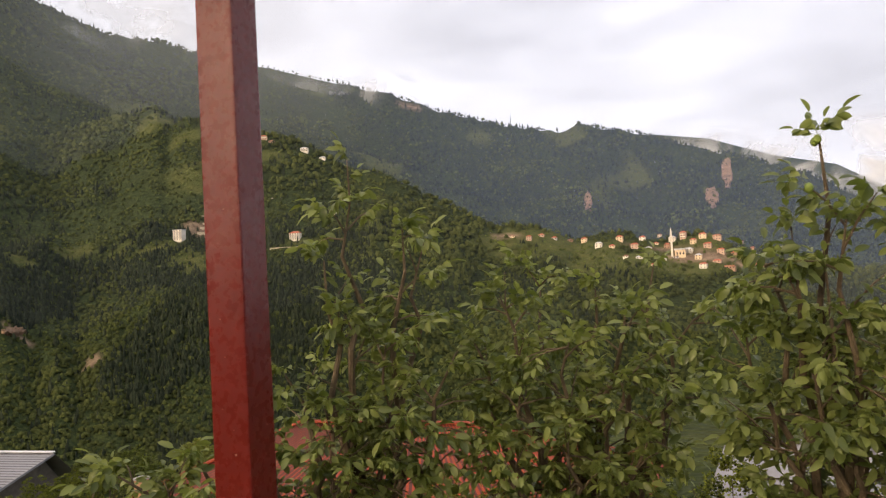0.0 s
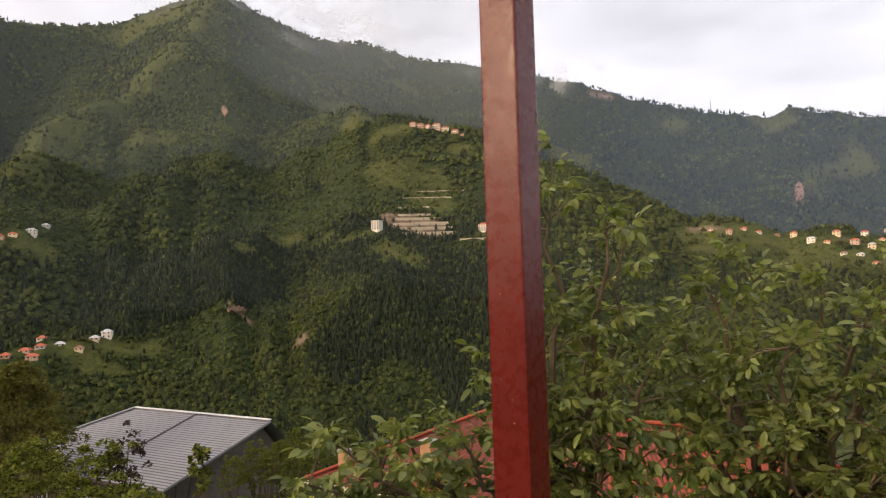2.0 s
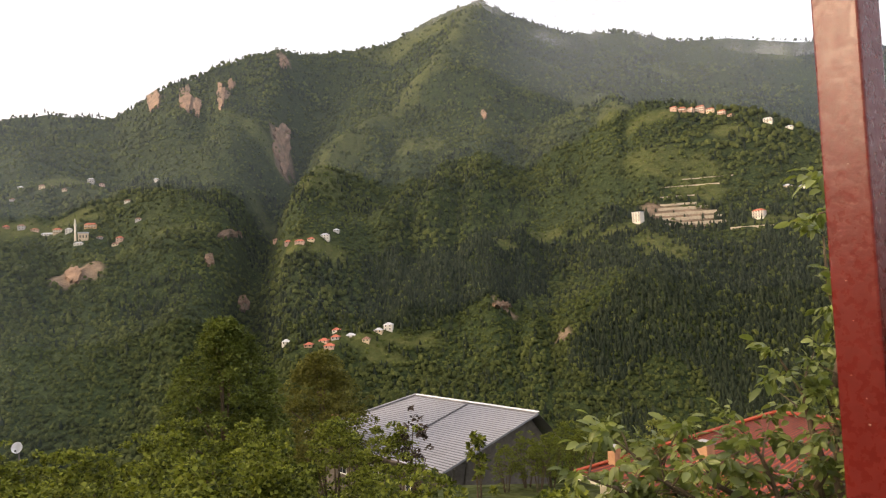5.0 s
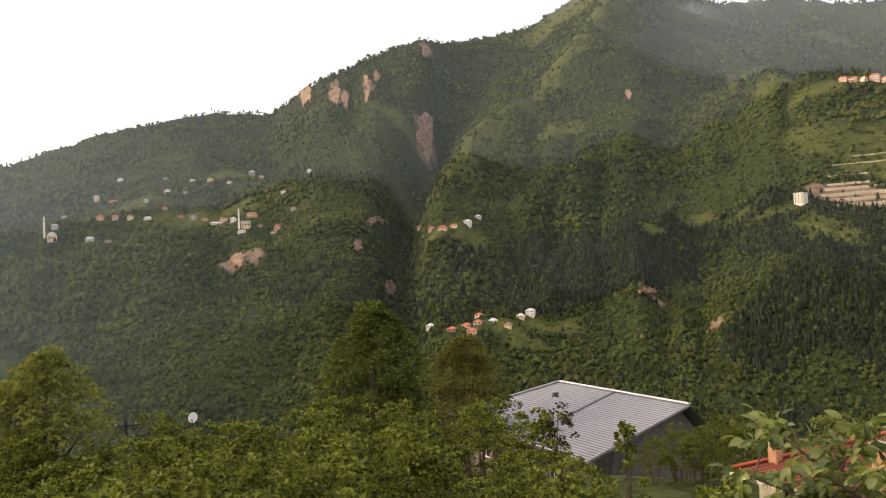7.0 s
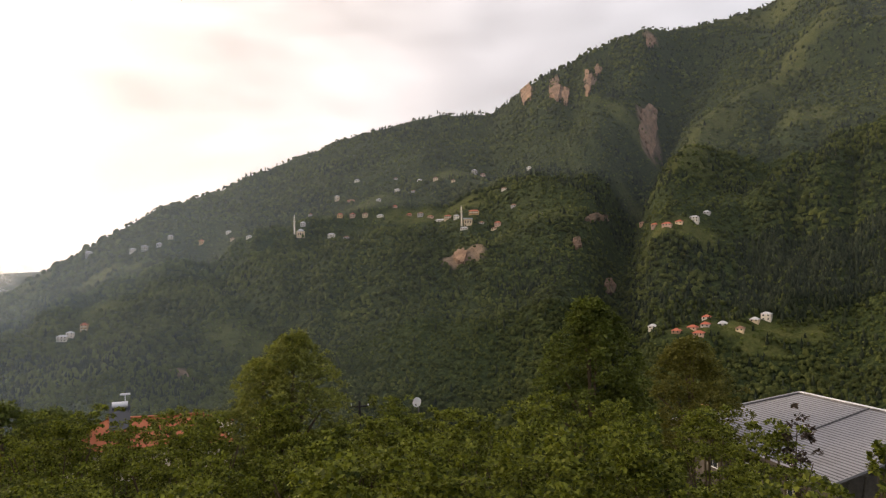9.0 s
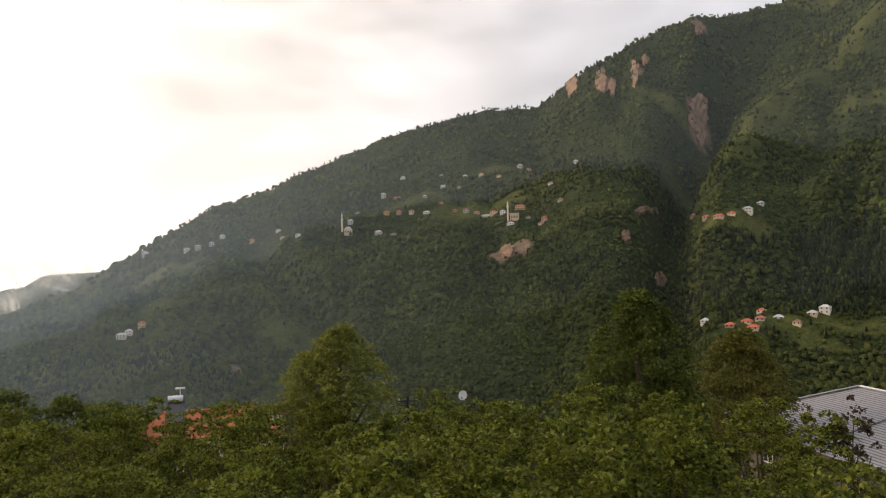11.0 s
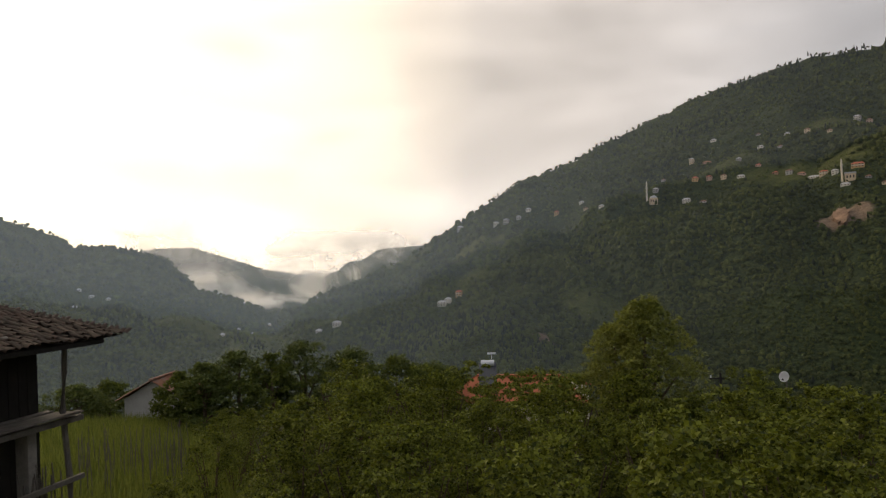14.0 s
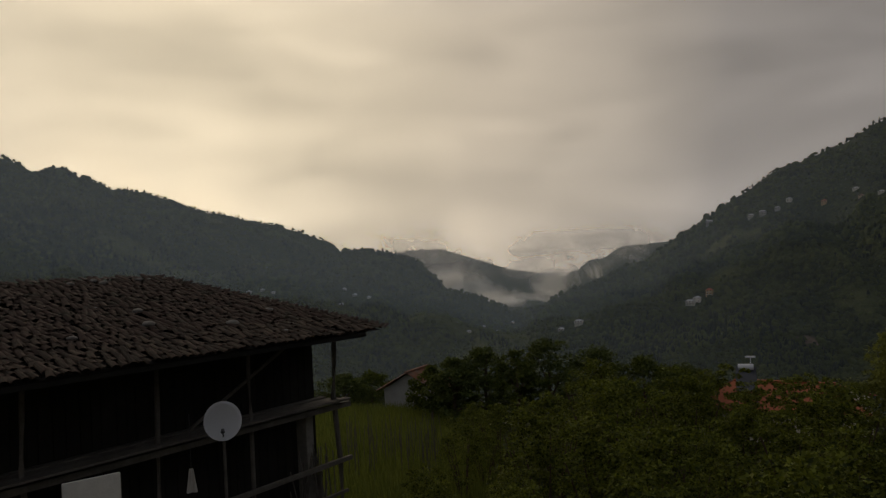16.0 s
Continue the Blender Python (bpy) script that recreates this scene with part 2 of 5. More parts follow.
# ---- helpers for meshes ----
def finish(name, me, material, parent=None, label="", smooth=False):
    ob = new(name, me)
    if material is not None:
        me.materials.append(material)
    if smooth:
        me.polygons.foreach_set("use_smooth", [True] * len(me.polygons))
    if parent is not None:
        ob.parent = parent
    if label:
        ob["label"] = label
    return ob


def part(name, bm, material, parent=None, label="", smooth=False):
    me = bpy.data.meshes.new(name)
    bm.to_mesh(me)
    bm.free()
    return finish(name, me, material, parent, label, smooth)


def raw_mesh(name, verts, faces):
    """A mesh straight from arrays: faces all of one size."""
    verts, faces = np.asarray(verts, np.float32), np.asarray(faces, np.int32)
    me = bpy.data.meshes.new(name)
    me.vertices.add(len(verts))
    me.vertices.foreach_set("co", verts.ravel())
    k = faces.shape[1]
    me.loops.add(faces.size)
    me.loops.foreach_set("vertex_index", faces.ravel())
    me.polygons.add(len(faces))
    me.polygons.foreach_set("loop_start", np.arange(0, faces.size, k, dtype=np.int32))
    me.update(calc_edges=True)
    me.validate()
    return me


def box(bm, x0, y0, z0, x1, y1, z1, bevel=0.0, m=None):
    r = bmesh.ops.create_cube(bm, size=1.0)
    vs = r["verts"]
    bmesh.ops.transform(bm, matrix=Matrix.Translation(((x0 + x1) / 2, (y0 + y1) / 2, (z0 + z1) / 2)) @ Matrix.Diagonal((x1 - x0, y1 - y0, z1 - z0, 1)), verts=vs)
    if bevel:
        es = list({e for v in vs for e in v.link_edges})
        r2 = bmesh.ops.bevel(bm, geom=es, offset=bevel, segments=2, affect="EDGES", profile=0.6)
        vs = list({v for f in r2["faces"] for v in f.verts} | {v for v in vs if v.is_valid})
    if m is not None:
        bmesh.ops.transform(bm, matrix=m, verts=[v for v in vs if v.is_valid])


def one_box(x0, y0, z0, x1, y1, z1, bevel=0.0, m=None):
    bm = bmesh.new()
    box(bm, x0, y0, z0, x1, y1, z1, bevel, m)
    return bm


def rod(bm, a, b, r0, r1, sides=7):
    a, b = Vector(a), Vector(b)
    d = b - a
    if d.length < 1e-5:
        return
    q = d.to_track_quat("Z", "Y").to_matrix()
    rings = []
    for c, r in ((a, r0), (b, r1)):
        rings.append([bm.verts.new(c + q @ Vector((r * math.cos(k * math.tau / sides), r * math.sin(k * math.tau / sides), 0))) for k in range(sides)])
    for k in range(sides):
        bm.faces.new((rings[0][k], rings[0][(k + 1) % sides], rings[1][(k + 1) % sides], rings[1][k]))
    bm.faces.new(rings[1])
    bm.faces.new(rings[0][::-1])


def limb(bm, points, radii, sides=7):
    """A tapering tube through points."""
    rings = []
    for k, p in enumerate(points):
        d = (points[min(k + 1, len(points) - 1)] - points[max(k - 1, 0)])
        q = d.to_track_quat("Z", "Y").to_matrix()
        rings.append([bm.verts.new(p + q @ Vector((radii[k] * math.cos(j * math.tau / sides), radii[k] * math.sin(j * math.tau / sides), 0))) for j in range(sides)])
    for a, b in zip(rings, rings[1:]):
        for j in range(sides):
            bm.faces.new((a[j], a[(j + 1) % sides], b[(j + 1) % sides], b[j]))
    bm.faces.new(rings[-1])
    bm.faces.new(rings[0][::-1])


def thing(name, at, turn, label, category, group="", kind=""):
    e = new(name)
    e.matrix_world = pose(*at, 0, 0, turn)
    return tagged(e, label, category, group, kind)


# ---- the valley ----
def value_noise(x, y, seed):
    """Smooth noise between -1 and 1 on arrays."""
    xi, yi = np.floor(x).astype(np.int64), np.floor(y).astype(np.int64)
    fx, fy = x - xi, y - yi
    fx, fy = fx * fx * (3 - 2 * fx), fy * fy * (3 - 2 * fy)

    def h(i, j):
        n = (i * 374761393 + j * 668265263 + seed * 974711) & 0x7FFFFFFF
        n = ((n ^ (n >> 13)) * 1274126177) & 0x7FFFFFFF
        return ((n ^ (n >> 16)) & 0xFFFF) / 32767.5 - 1

    a, b, c, d = h(xi, yi), h(xi + 1, yi), h(xi, yi + 1), h(xi + 1, yi + 1)
    return (a * (1 - fx) + b * fx) * (1 - fy) + (c * (1 - fx) + d * fx) * fy


# crests of the ridges round the valley: bearing, height angle from the balcony, distance
RIDGE_WEST = [(106, -3.9, 1350), (100.5, -1.9, 1400), (96, -0.6, 1450), (93.3, 1.4, 1500), (90, 3.1, 1500), (86, 5.4, 1550), (82, 6.9, 1600),
              (77, 9.5, 1700), (72, 11.4, 1750), (65.7, 13.0, 1800), (60.3, 13.1, 1800), (57, 15.0, 1750), (52.5, 17.3, 1800), (48, 18.6, 1900), (46, 18.1, 2000)]
RIDGE_MAIN = [(43, 18.4, 2100), (39, 19.0, 2200), (35.8, 20.5, 2200), (31.6, 21.6, 2200), (28.9, 20.4, 2250), (24.9, 18.9, 2300), (20.5, 18.5, 2400),
              (16.4, 17.3, 2500), (13, 17.0, 2500), (8, 15.9, 2500), (3.6, 14.9, 2450), (-0.4, 13.4, 2400), (-5.8, 11.9, 2300), (-10.2, 11.1, 2200),
              (-11.3, 11.6, 2200), (-15.9, 10.4, 2150), (-21.1, 8.5, 2100), (-27, 6.4, 2000), (-32, 3.1, 1900), (-46, -3, 1800)]
SPUR = [(34, 9, 1300), (27, 12.4, 1300), (23.3, 13.6, 1250), (21.4, 13.9, 1200), (18.4, 12.8, 1150), (15, 12.2, 1120), (10.4, 10.8, 1080), (7, 9.4, 1040), (2.2, 6.9, 1000),
        (-4, 4.0, 960), (-8, 3.1, 950), (-14, 2.0, 950), (-20, 2.0, 940), (-23.3, 0.6, 900), (-26, -2.4, 850), (-42, -8, 800)]
RIDGE_SOUTH = [(160, 8, 1700), (146, 9.3, 1700), (142.8, 9.0, 1700), (140.8, 8.3, 1700), (139.1, 8.6, 1700), (137.7, 8.0, 1700), (135.8, 7.0, 1700), (132.8, 6.4, 1750),
               (126.8, 4.9, 1800), (122.5, 3.7, 1850), (119.5, 2.1, 1900), (115.5, 1.6, 1900), (113.3, 0.8, 1900), (111.6, -0.8, 1900), (108, -6, 1800)]
SPUR_SOUTH = [(150, -2, 1100), (128, 1.0, 1250), (118, 0.3, 1300), (113.4, -0.8, 1300), (108.5, -2.2, 1280), (105.9, -3.6, 1250), (103, -7, 1200)]
FAR_WEST = [(124, 0.5, 3600), (114.1, 1.8, 3500), (111.4, 1.8, 3500), (109.2, 1.0, 3500), (106, -0.2, 3500), (101.7, -1.0, 3500), (99.9, 0.0, 3400), (96.8, 1.2, 3300), (93.7, 1.3, 3300), (86, 2, 3300)]
FAR_EAST = [(-6, 10, 3700), (-12, 10.2, 3700), (-17.1, 10.3, 3700), (-20.8, 9.6, 3700), (-25.3, 7.8, 3700), (-29.2, 6.7, 3700), (-32, 4.8, 3700), (-46, 3, 3700)]


SHOULDER = [(32.6, 2050), (34.4, 1800), (37.0, 1600), (41.5, 1420), (44.6, 1230), (46.0, 1000)]


def crest(table, az):
    t = np.array(sorted(table))
    return np.interp(az, t[:, 0], t[:, 1]), np.interp(az, t[:, 0], t[:, 2]), (az > t[0, 0]) & (az < t[-1, 0])


def face(table, az, r, foot, floor, back=0.5, bow=0.3):
    """Height of one ridge: from its foot up to the crest, and down again behind."""
    el, rc, inside = crest(table, az)
    zc = EYE + rc * np.tan(np.radians(el))
    rb = np.minimum(np.interp(az, *foot), rc - 200)
    u = (r - rb) / (rc - rb)
    up = floor + (zc - floor) * np.where(u > 0, u * (1 - bow + bow * u), u * 0.6)
    return np.where(inside, np.where(r < rc, up, zc - back * (r - rc)), -400.0), np.clip(1 - np.abs(u), 0, 1) * inside


def home_slope(x, y):
    """The near side of the valley, from the terrace field down to the stream."""
    s, c = math.sin(radians(35)), math.cos(radians(35))
    down, along = -x * s + y * c, -x * c - y * s
    z = -0.09 * np.maximum(down, 0) - 0.42 * np.maximum(down - 33, 0) + 0.16 * np.maximum(-down - 4, 0)
    z = z - 0.055 * np.maximum(along, 0) - 0.2 * np.maximum(along - 48, 0) - 0.02 * np.maximum(-along, 0)
    return np.maximum(z, -190.0)


def off_shoulder(x, y):
    """Level distance to the line of the grassy shoulder."""
    best = np.full(np.shape(x), 1e9)
    for (a0, r0), (a1, r1) in zip(SHOULDER, SHOULDER[1:]):
        p, q = heading(a0) * r0, heading(a1) * r1
        t = np.clip(((x - p.x) * (q.x - p.x) + (y - p.y) * (q.y - p.y)) / (q - p).length_squared, 0, 1)
        best = np.minimum(best, np.hypot(x - p.x - t * (q.x - p.x), y - p.y - t * (q.y - p.y)))
    return best


def land(x, y):
    x, y = np.asarray(x, float), np.asarray(y, float)
    r = np.hypot(x, y) + 1e-6
    az = np.degrees(np.arctan2(-x, y))
    az = np.where(az < -120, az + 360, az)
    n1, n2, n3 = value_noise(x / 420, y / 420, 1), value_noise(x / 170, y / 170, 2), value_noise(x / 70, y / 70, 3)
    rough = 26 * (1 - 2 * np.abs(n1)) * 0.7 + 15 * (1 - 2 * np.abs(n2)) + 5 * n3 - 8
    z = home_slope(x, y) + value_noise(x / 9, y / 9, 4) * 0.12 * np.clip(r / 10, 0, 1)
    tables = [(RIDGE_WEST + RIDGE_MAIN, ([-45, 4, 26, 60, 100, 150], [1150, 1100, 440, 430, 420, 420]), -130.0, 0.5),
              (SPUR, ([-45, -10, 20, 40], [500, 480, 440, 440]), -130.0, 0.45),
              (RIDGE_SOUTH, ([100, 150], [700, 450]), -130.0, 0.4), (SPUR_SOUTH, ([100, 150], [600, 500]), -130.0, 0.45),
              (FAR_WEST, ([80, 130], [2500, 2500]), -200.0, 0.5), (FAR_EAST, ([-45, 0], [2800, 2800]), -100.0, 0.5)]
    for table, foot, floor, back in tables:
        h, mid = face(table, az, r, foot, floor, back)
        z = np.maximum(z, h + rough * np.clip(mid * 3.5, 0, 1) * np.clip((r - 380) / 250, 0, 1))
    # gullies and shoulders running down the slopes
    fall = np.abs(value_noise(az / 3.6 + 0.9 * n1, r / 520, 15)) + 0.35 * np.abs(value_noise(az / 1.7 + 1.2 * n2, r / 210, 16))
    z = z + (fall - 0.40) * 20 * np.clip((r - 470) / 260, 0, 1) * np.clip((2350 - r) / 700, 0, 1)
    # the grassy shoulder that drops from the peak towards the ravine
    z = z + 46 * np.exp(-off_shoulder(x, y) / 85)
    # the ravine between the two mountains, and a smaller one beside the spur
    path = np.interp(r, [430, 700, 950, 1400, 2000], [52.2, 51.5, 50.3, 47.2, 43.2])
    z = z - 105 * np.exp(-((az - path) / 1.9) ** 2) * np.clip((r - 430) / 200, 0, 1) * np.clip((1950 - r) / 500, 0, 1)
    path = np.interp(r, [430, 900, 1300], [74, 80, 84])
    z = z - 22 * np.exp(-((az - path) / 1.6) ** 2) * np.clip((r - 430) / 200, 0, 1) * np.clip((1400 - r) / 300, 0, 1)
    return z


def land_at(x, y):
    return float(land(np.array([x]), np.array([y]))[0])


def sight(bearing, height, first=380.0, last=4200.0):
    """Where the view from the balcony along a bearing and height angle meets the far side of the valley."""
    r = np.arange(first, last, 4.0)
    a = radians(bearing)
    x, y = -math.sin(a) * r, math.cos(a) * r
    over = land(x, y) - (EYE + r * math.tan(radians(height)))
    k = int(np.argmax(over > 0)) if (over > 0).any() else int(np.argmax(over / r))
    return float(x[k]), float(y[k]), float(land(x[k:k + 1], y[k:k + 1])[0]), float(r[k])


# clearings: bearing, height angle, half widths in metres across and up the slope; then bare earth and rock
CLEARINGS = [(19.4, 2.6, 22, 20), (17.6, 1.6, 30, 26), (27.4, 3.3, 22, 12), (30.7, 2.9, 26, 10), (34.0, 3.0, 18, 8), (21.4, 13.0, 26, 30), (18.4, 11.8, 40, 20), (14.0, 10.2, 30, 16),
             (16.4, 6.3, 30, 30), (11.5, 3.4, 26, 10), (43.0, -4.3, 48, 14), (39.5, -4.4, 30, 14), (41.0, -5.8, 30, 12), (66.0, 5.0, 90, 30), (70.0, 6.5, 80, 35), (63.0, 8.2, 70, 35), (46.0, 3.4, 40, 18),
             (-8.0, 2.4, 70, 35), (-15.0, 0.8, 90, 45), (-19.0, 0.6, 80, 50), (90.5, 0.5, 60, 30), (22.0, 3.4, 30, 7), (24.5, 3.3, 26, 6)]
BARE = [(63.0, 1.7, 24, 24), (48.1, 11.2, 22, 40), (48.3, 9.6, 14, 26), (57.2, 14.5, 14, 40), (54.9, 14.4, 16, 45), (52.3, 15.0, 10, 40), (31.1, -2.1, 14, 6), 
        (47.7, 17.8, 16, 25), (16.9, 4.1, 34, 20), (26.5, -4.6, 8, 6), (84.6, -6.6, 12, 12),
        (2.0, 13.9, 40, 16), (-5.0, 3.2, 28, 4), (-20.5, 0.6, 40, 14), (-16.5, 1.4, 35, 9)]


def cover(x, y):
    """How much of the ground is meadow and how much is bare, from 0 to 1."""
    wob = value_noise(x / 45, y / 45, 8) * 0.45 + value_noise(x / 17, y / 17, 9) * 0.25
    out = []
    for table in (CLEARINGS, BARE):
        v = np.zeros_like(x)
        for b, h, across, up in table:
            cx, cy, _, r = sight(b, h)
            ux, uy = cx / r, cy / r
            a, d = (x - cx) * uy - (y - cy) * ux, (x - cx) * ux + (y - cy) * uy
            v = np.maximum(v, np.clip((1.15 + wob - np.hypot(a / across, d / up)) * 3, 0, 1))
        out.append(v)
    r = np.hypot(x, y)
    out[0] = np.maximum(out[0], np.clip(1.3 + wob * 1.6 - off_shoulder(x, y) / 34, 0, 0.85))
    out[0] = np.maximum(out[0], np.clip((value_noise(x / 130, y / 130, 11) - 0.62) * 6, 0, 0.8) * (r > 380))
    out[0] = np.where(r < 62, np.where(r > 20, 0.55, 1.0), out[0])
    return out


def build_ground():
    fine, coarse = np.arange(-46, 150, 0.25), np.arange(150, 314, 4.0)
    az = np.radians(np.concatenate([fine, coarse]))
    r = np.concatenate([[0.0], np.geomspace(2.0, 330, 60), np.geomspace(345, 2700, 150), np.geomspace(2760, 4900, 26)])
    A, R = np.meshgrid(az, r)
    x, y = -np.sin(A) * R, np.cos(A) * R
    z = land(x, y)
    nr, na = R.shape
    i = np.arange(nr * na).reshape(nr, na)
    j = np.roll(i, -1, axis=1)
    quads = np.stack([i[:-1], i[1:], j[1:], j[:-1]], -1).reshape(-1, 4)
    me = raw_mesh("ground", np.stack([x, y, z], -1).reshape(-1, 3), quads)
    meadow, bare = cover(x.ravel(), y.ravel())
    for nm, v in (("meadow", meadow), ("bare", bare)):
        me.attributes.new(nm, "FLOAT", "POINT").data.foreach_set("value", v.astype(np.float32))
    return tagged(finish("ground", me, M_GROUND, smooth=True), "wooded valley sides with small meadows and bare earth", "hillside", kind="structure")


build_ground()


# ---- woods on the far slopes ----
HOUSE_SPOTS = []


def lumps(kind, rng):
    """Corner points and faces of one crown, of unit radius."""
    k = np.arange(5) * math.tau / 5
    if kind == "pine":
        v = [(0, 0, 2.5)] + [(0.62 * math.cos(a), 0.62 * math.sin(a), 0.7) for a in k] + [(0.85 * math.cos(a + 0.6), 0.85 * math.sin(a + 0.6), -0.7) for a in k]
    elif kind == "low":
        v = [(0, 0, 1.0)] + [(0.82 * math.cos(a), 0.82 * math.sin(a), 0.55) for a in k] + [(math.cos(a + 0.63), math.sin(a + 0.63), -0.45) for a in k]
    else:
        # a broad crown heaped up of several boughs
        bm = bmesh.new()
        bmesh.ops.create_icosphere(bm, subdivisions=2, radius=1.0)
        bmesh.ops.delete(bm, geom=[q for q in bm.verts if q.co.z < -0.45], context="VERTS")
        bumps = [Vector(rng.normal(0, 1, 3)).normalized() for _ in range(9)]
        for q in bm.verts:
            d = q.co.normalized()
            near = max(d.dot(p) for p in bumps)
            q.co = d * (0.62 + 0.52 * max(0.0, near) ** 3 + rng.uniform(-0.07, 0.07))
        bm.verts.index_update()
        v, f = np.array([q.co[:] for q in bm.verts]), np.array([[q.index for q in p.verts] for p in bm.faces])
        bm.free()
        return v, f
    f = [(0, 1 + q, 1 + (q + 1) % 5) for q in range(5)] + [(1 + q, 6 + q, 1 + (q + 1) % 5) for q in range(5)] + [(1 + (q + 1) % 5, 6 + q, 6 + (q + 1) % 5) for q in range(5)]
    return np.array(v), np.array(f)


def build_woods(name, kind, count, seed, material, label, first=425.0, last=2600.0, span=(-35.0, 146.0)):
    """Crowns over one belt of the slopes: round near by, low and cheap far off, pine, or shrubs in the clearings."""
    rng = np.random.default_rng(seed)
    az = rng.uniform(*span, count * 5)
    r = first * (last / first) ** rng.uniform(0, 1, count * 5)
    a = np.radians(az)
    x, y = -np.sin(a) * r, np.cos(a) * r
    z = land(x, y)
    meadow, bare = cover(x, y)
    stand = value_noise(x / 160, y / 160, 21) + 0.5 * value_noise(x / 60, y / 60, 22)
    stand = stand + 0.8 * np.exp(-((az - 24) / 16) ** 2) * (r < 850) + 0.75 * ((az < 6) & (r > 1050))
    high = z > 330
    chance = rng.random(len(x))
    if kind == "pine":
        like = (stand > 0.35) | (high & (stand > -0.1)) | (chance < 0.06)
    elif kind == "shrub":
        like = meadow > 0.12
    else:
        like = (stand < 0.6) | (chance < 0.4)
    keep = like & (rng.random(len(x)) > (0.15 if kind == "shrub" else meadow * 0.9)) & (rng.random(len(x)) > bare * 0.96)
    # yards and gardens stay open round the houses
    for hx, hy in HOUSE_SPOTS:
        hr = math.hypot(hx, hy)
        out, side = (x * hx + y * hy) / hr - hr, (x * hy - y * hx) / hr
        keep &= (np.abs(side) > 8) | (out > 7) | (out < (-6 if kind == "shrub" else -10))
    # leave out the far sides of the ridges
    e = 12.0
    ahead = (land(x * (1 - e / r), y * (1 - e / r)) - z) / e
    keep &= ahead < 0.25
    x, y, z, r = x[keep][:count], y[keep][:count], z[keep][:count], r[keep][:count]
    n = len(x)
    grown = np.clip(1.0 + 0.45 * value_noise(x / 90, y / 90, 27), 0.6, 1.5)
    size = {"round": rng.uniform(1.9, 3.6, n) * (r / 800) ** 0.7 * grown, "low": rng.uniform(1.8, 3.7, n) * np.where(r < 900, (r / 900) ** 0.9, (r / 900) ** 0.3) * grown,
            "pine": rng.uniform(1.3, 2.4, n) * (r / 800) ** 0.4, "shrub": rng.uniform(0.7, 1.5, n) * (r / 700) ** 0.5}[kind]
    shapes = [lumps("low" if kind == "shrub" else kind, rng) for _ in range(9 if kind == "round" else 1)]
    verts, faces, total = [], [], 0
    for i, (v, f) in enumerate(shapes):
        w = np.arange(i, n, len(shapes))
        spin = rng.uniform(0, math.tau, len(w))
        c, s = np.cos(spin)[:, None], np.sin(spin)[:, None]
        tall = rng.uniform(0.75, 1.3, len(w))[:, None]
        jitter = rng.uniform(0.85, 1.15, (len(w), len(v))) if kind == "round" else rng.uniform(0.5, 1.4, (len(w), len(v)))
        d = jitter * size[w][:, None]
        verts.append(np.stack([(v[:, 0] * c - v[:, 1] * s) * d + x[w][:, None], (v[:, 0] * s + v[:, 1] * c) * d + y[w][:, None], v[:, 2] * tall * d + (z[w] + size[w] * (0.7 if kind == "pine" else 0.45))[:, None]], -1).reshape(-1, 3))
        faces.append((f[None] + (np.arange(len(w)) * len(v))[:, None, None]).reshape(-1, 3) + total)
        total += len(w) * len(v)
    return tagged(finish(name, raw_mesh(name, np.concatenate(verts), np.concatenate(faces)), material, smooth=kind != "pine"), label, "woods", kind="stuff")


# ---- see-through sheets for thin haze and mist in the valley ----
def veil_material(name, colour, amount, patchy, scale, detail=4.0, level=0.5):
    """Tinted see-through sheet imitating haze or mist: mostly clear, thinning out to the edges."""
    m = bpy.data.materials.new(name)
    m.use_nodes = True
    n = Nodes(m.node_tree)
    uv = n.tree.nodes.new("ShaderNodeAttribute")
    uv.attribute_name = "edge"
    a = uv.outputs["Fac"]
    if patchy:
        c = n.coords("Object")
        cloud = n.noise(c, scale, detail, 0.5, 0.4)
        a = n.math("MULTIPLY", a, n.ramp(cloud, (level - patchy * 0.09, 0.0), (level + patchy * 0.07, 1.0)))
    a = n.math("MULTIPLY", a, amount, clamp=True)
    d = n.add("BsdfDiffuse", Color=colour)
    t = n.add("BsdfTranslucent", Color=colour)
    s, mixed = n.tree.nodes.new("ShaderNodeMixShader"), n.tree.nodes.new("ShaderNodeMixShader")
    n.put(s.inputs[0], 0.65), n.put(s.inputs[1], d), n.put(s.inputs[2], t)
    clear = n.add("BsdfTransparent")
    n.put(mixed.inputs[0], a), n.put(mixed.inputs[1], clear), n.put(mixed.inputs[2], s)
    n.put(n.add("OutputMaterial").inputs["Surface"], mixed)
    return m


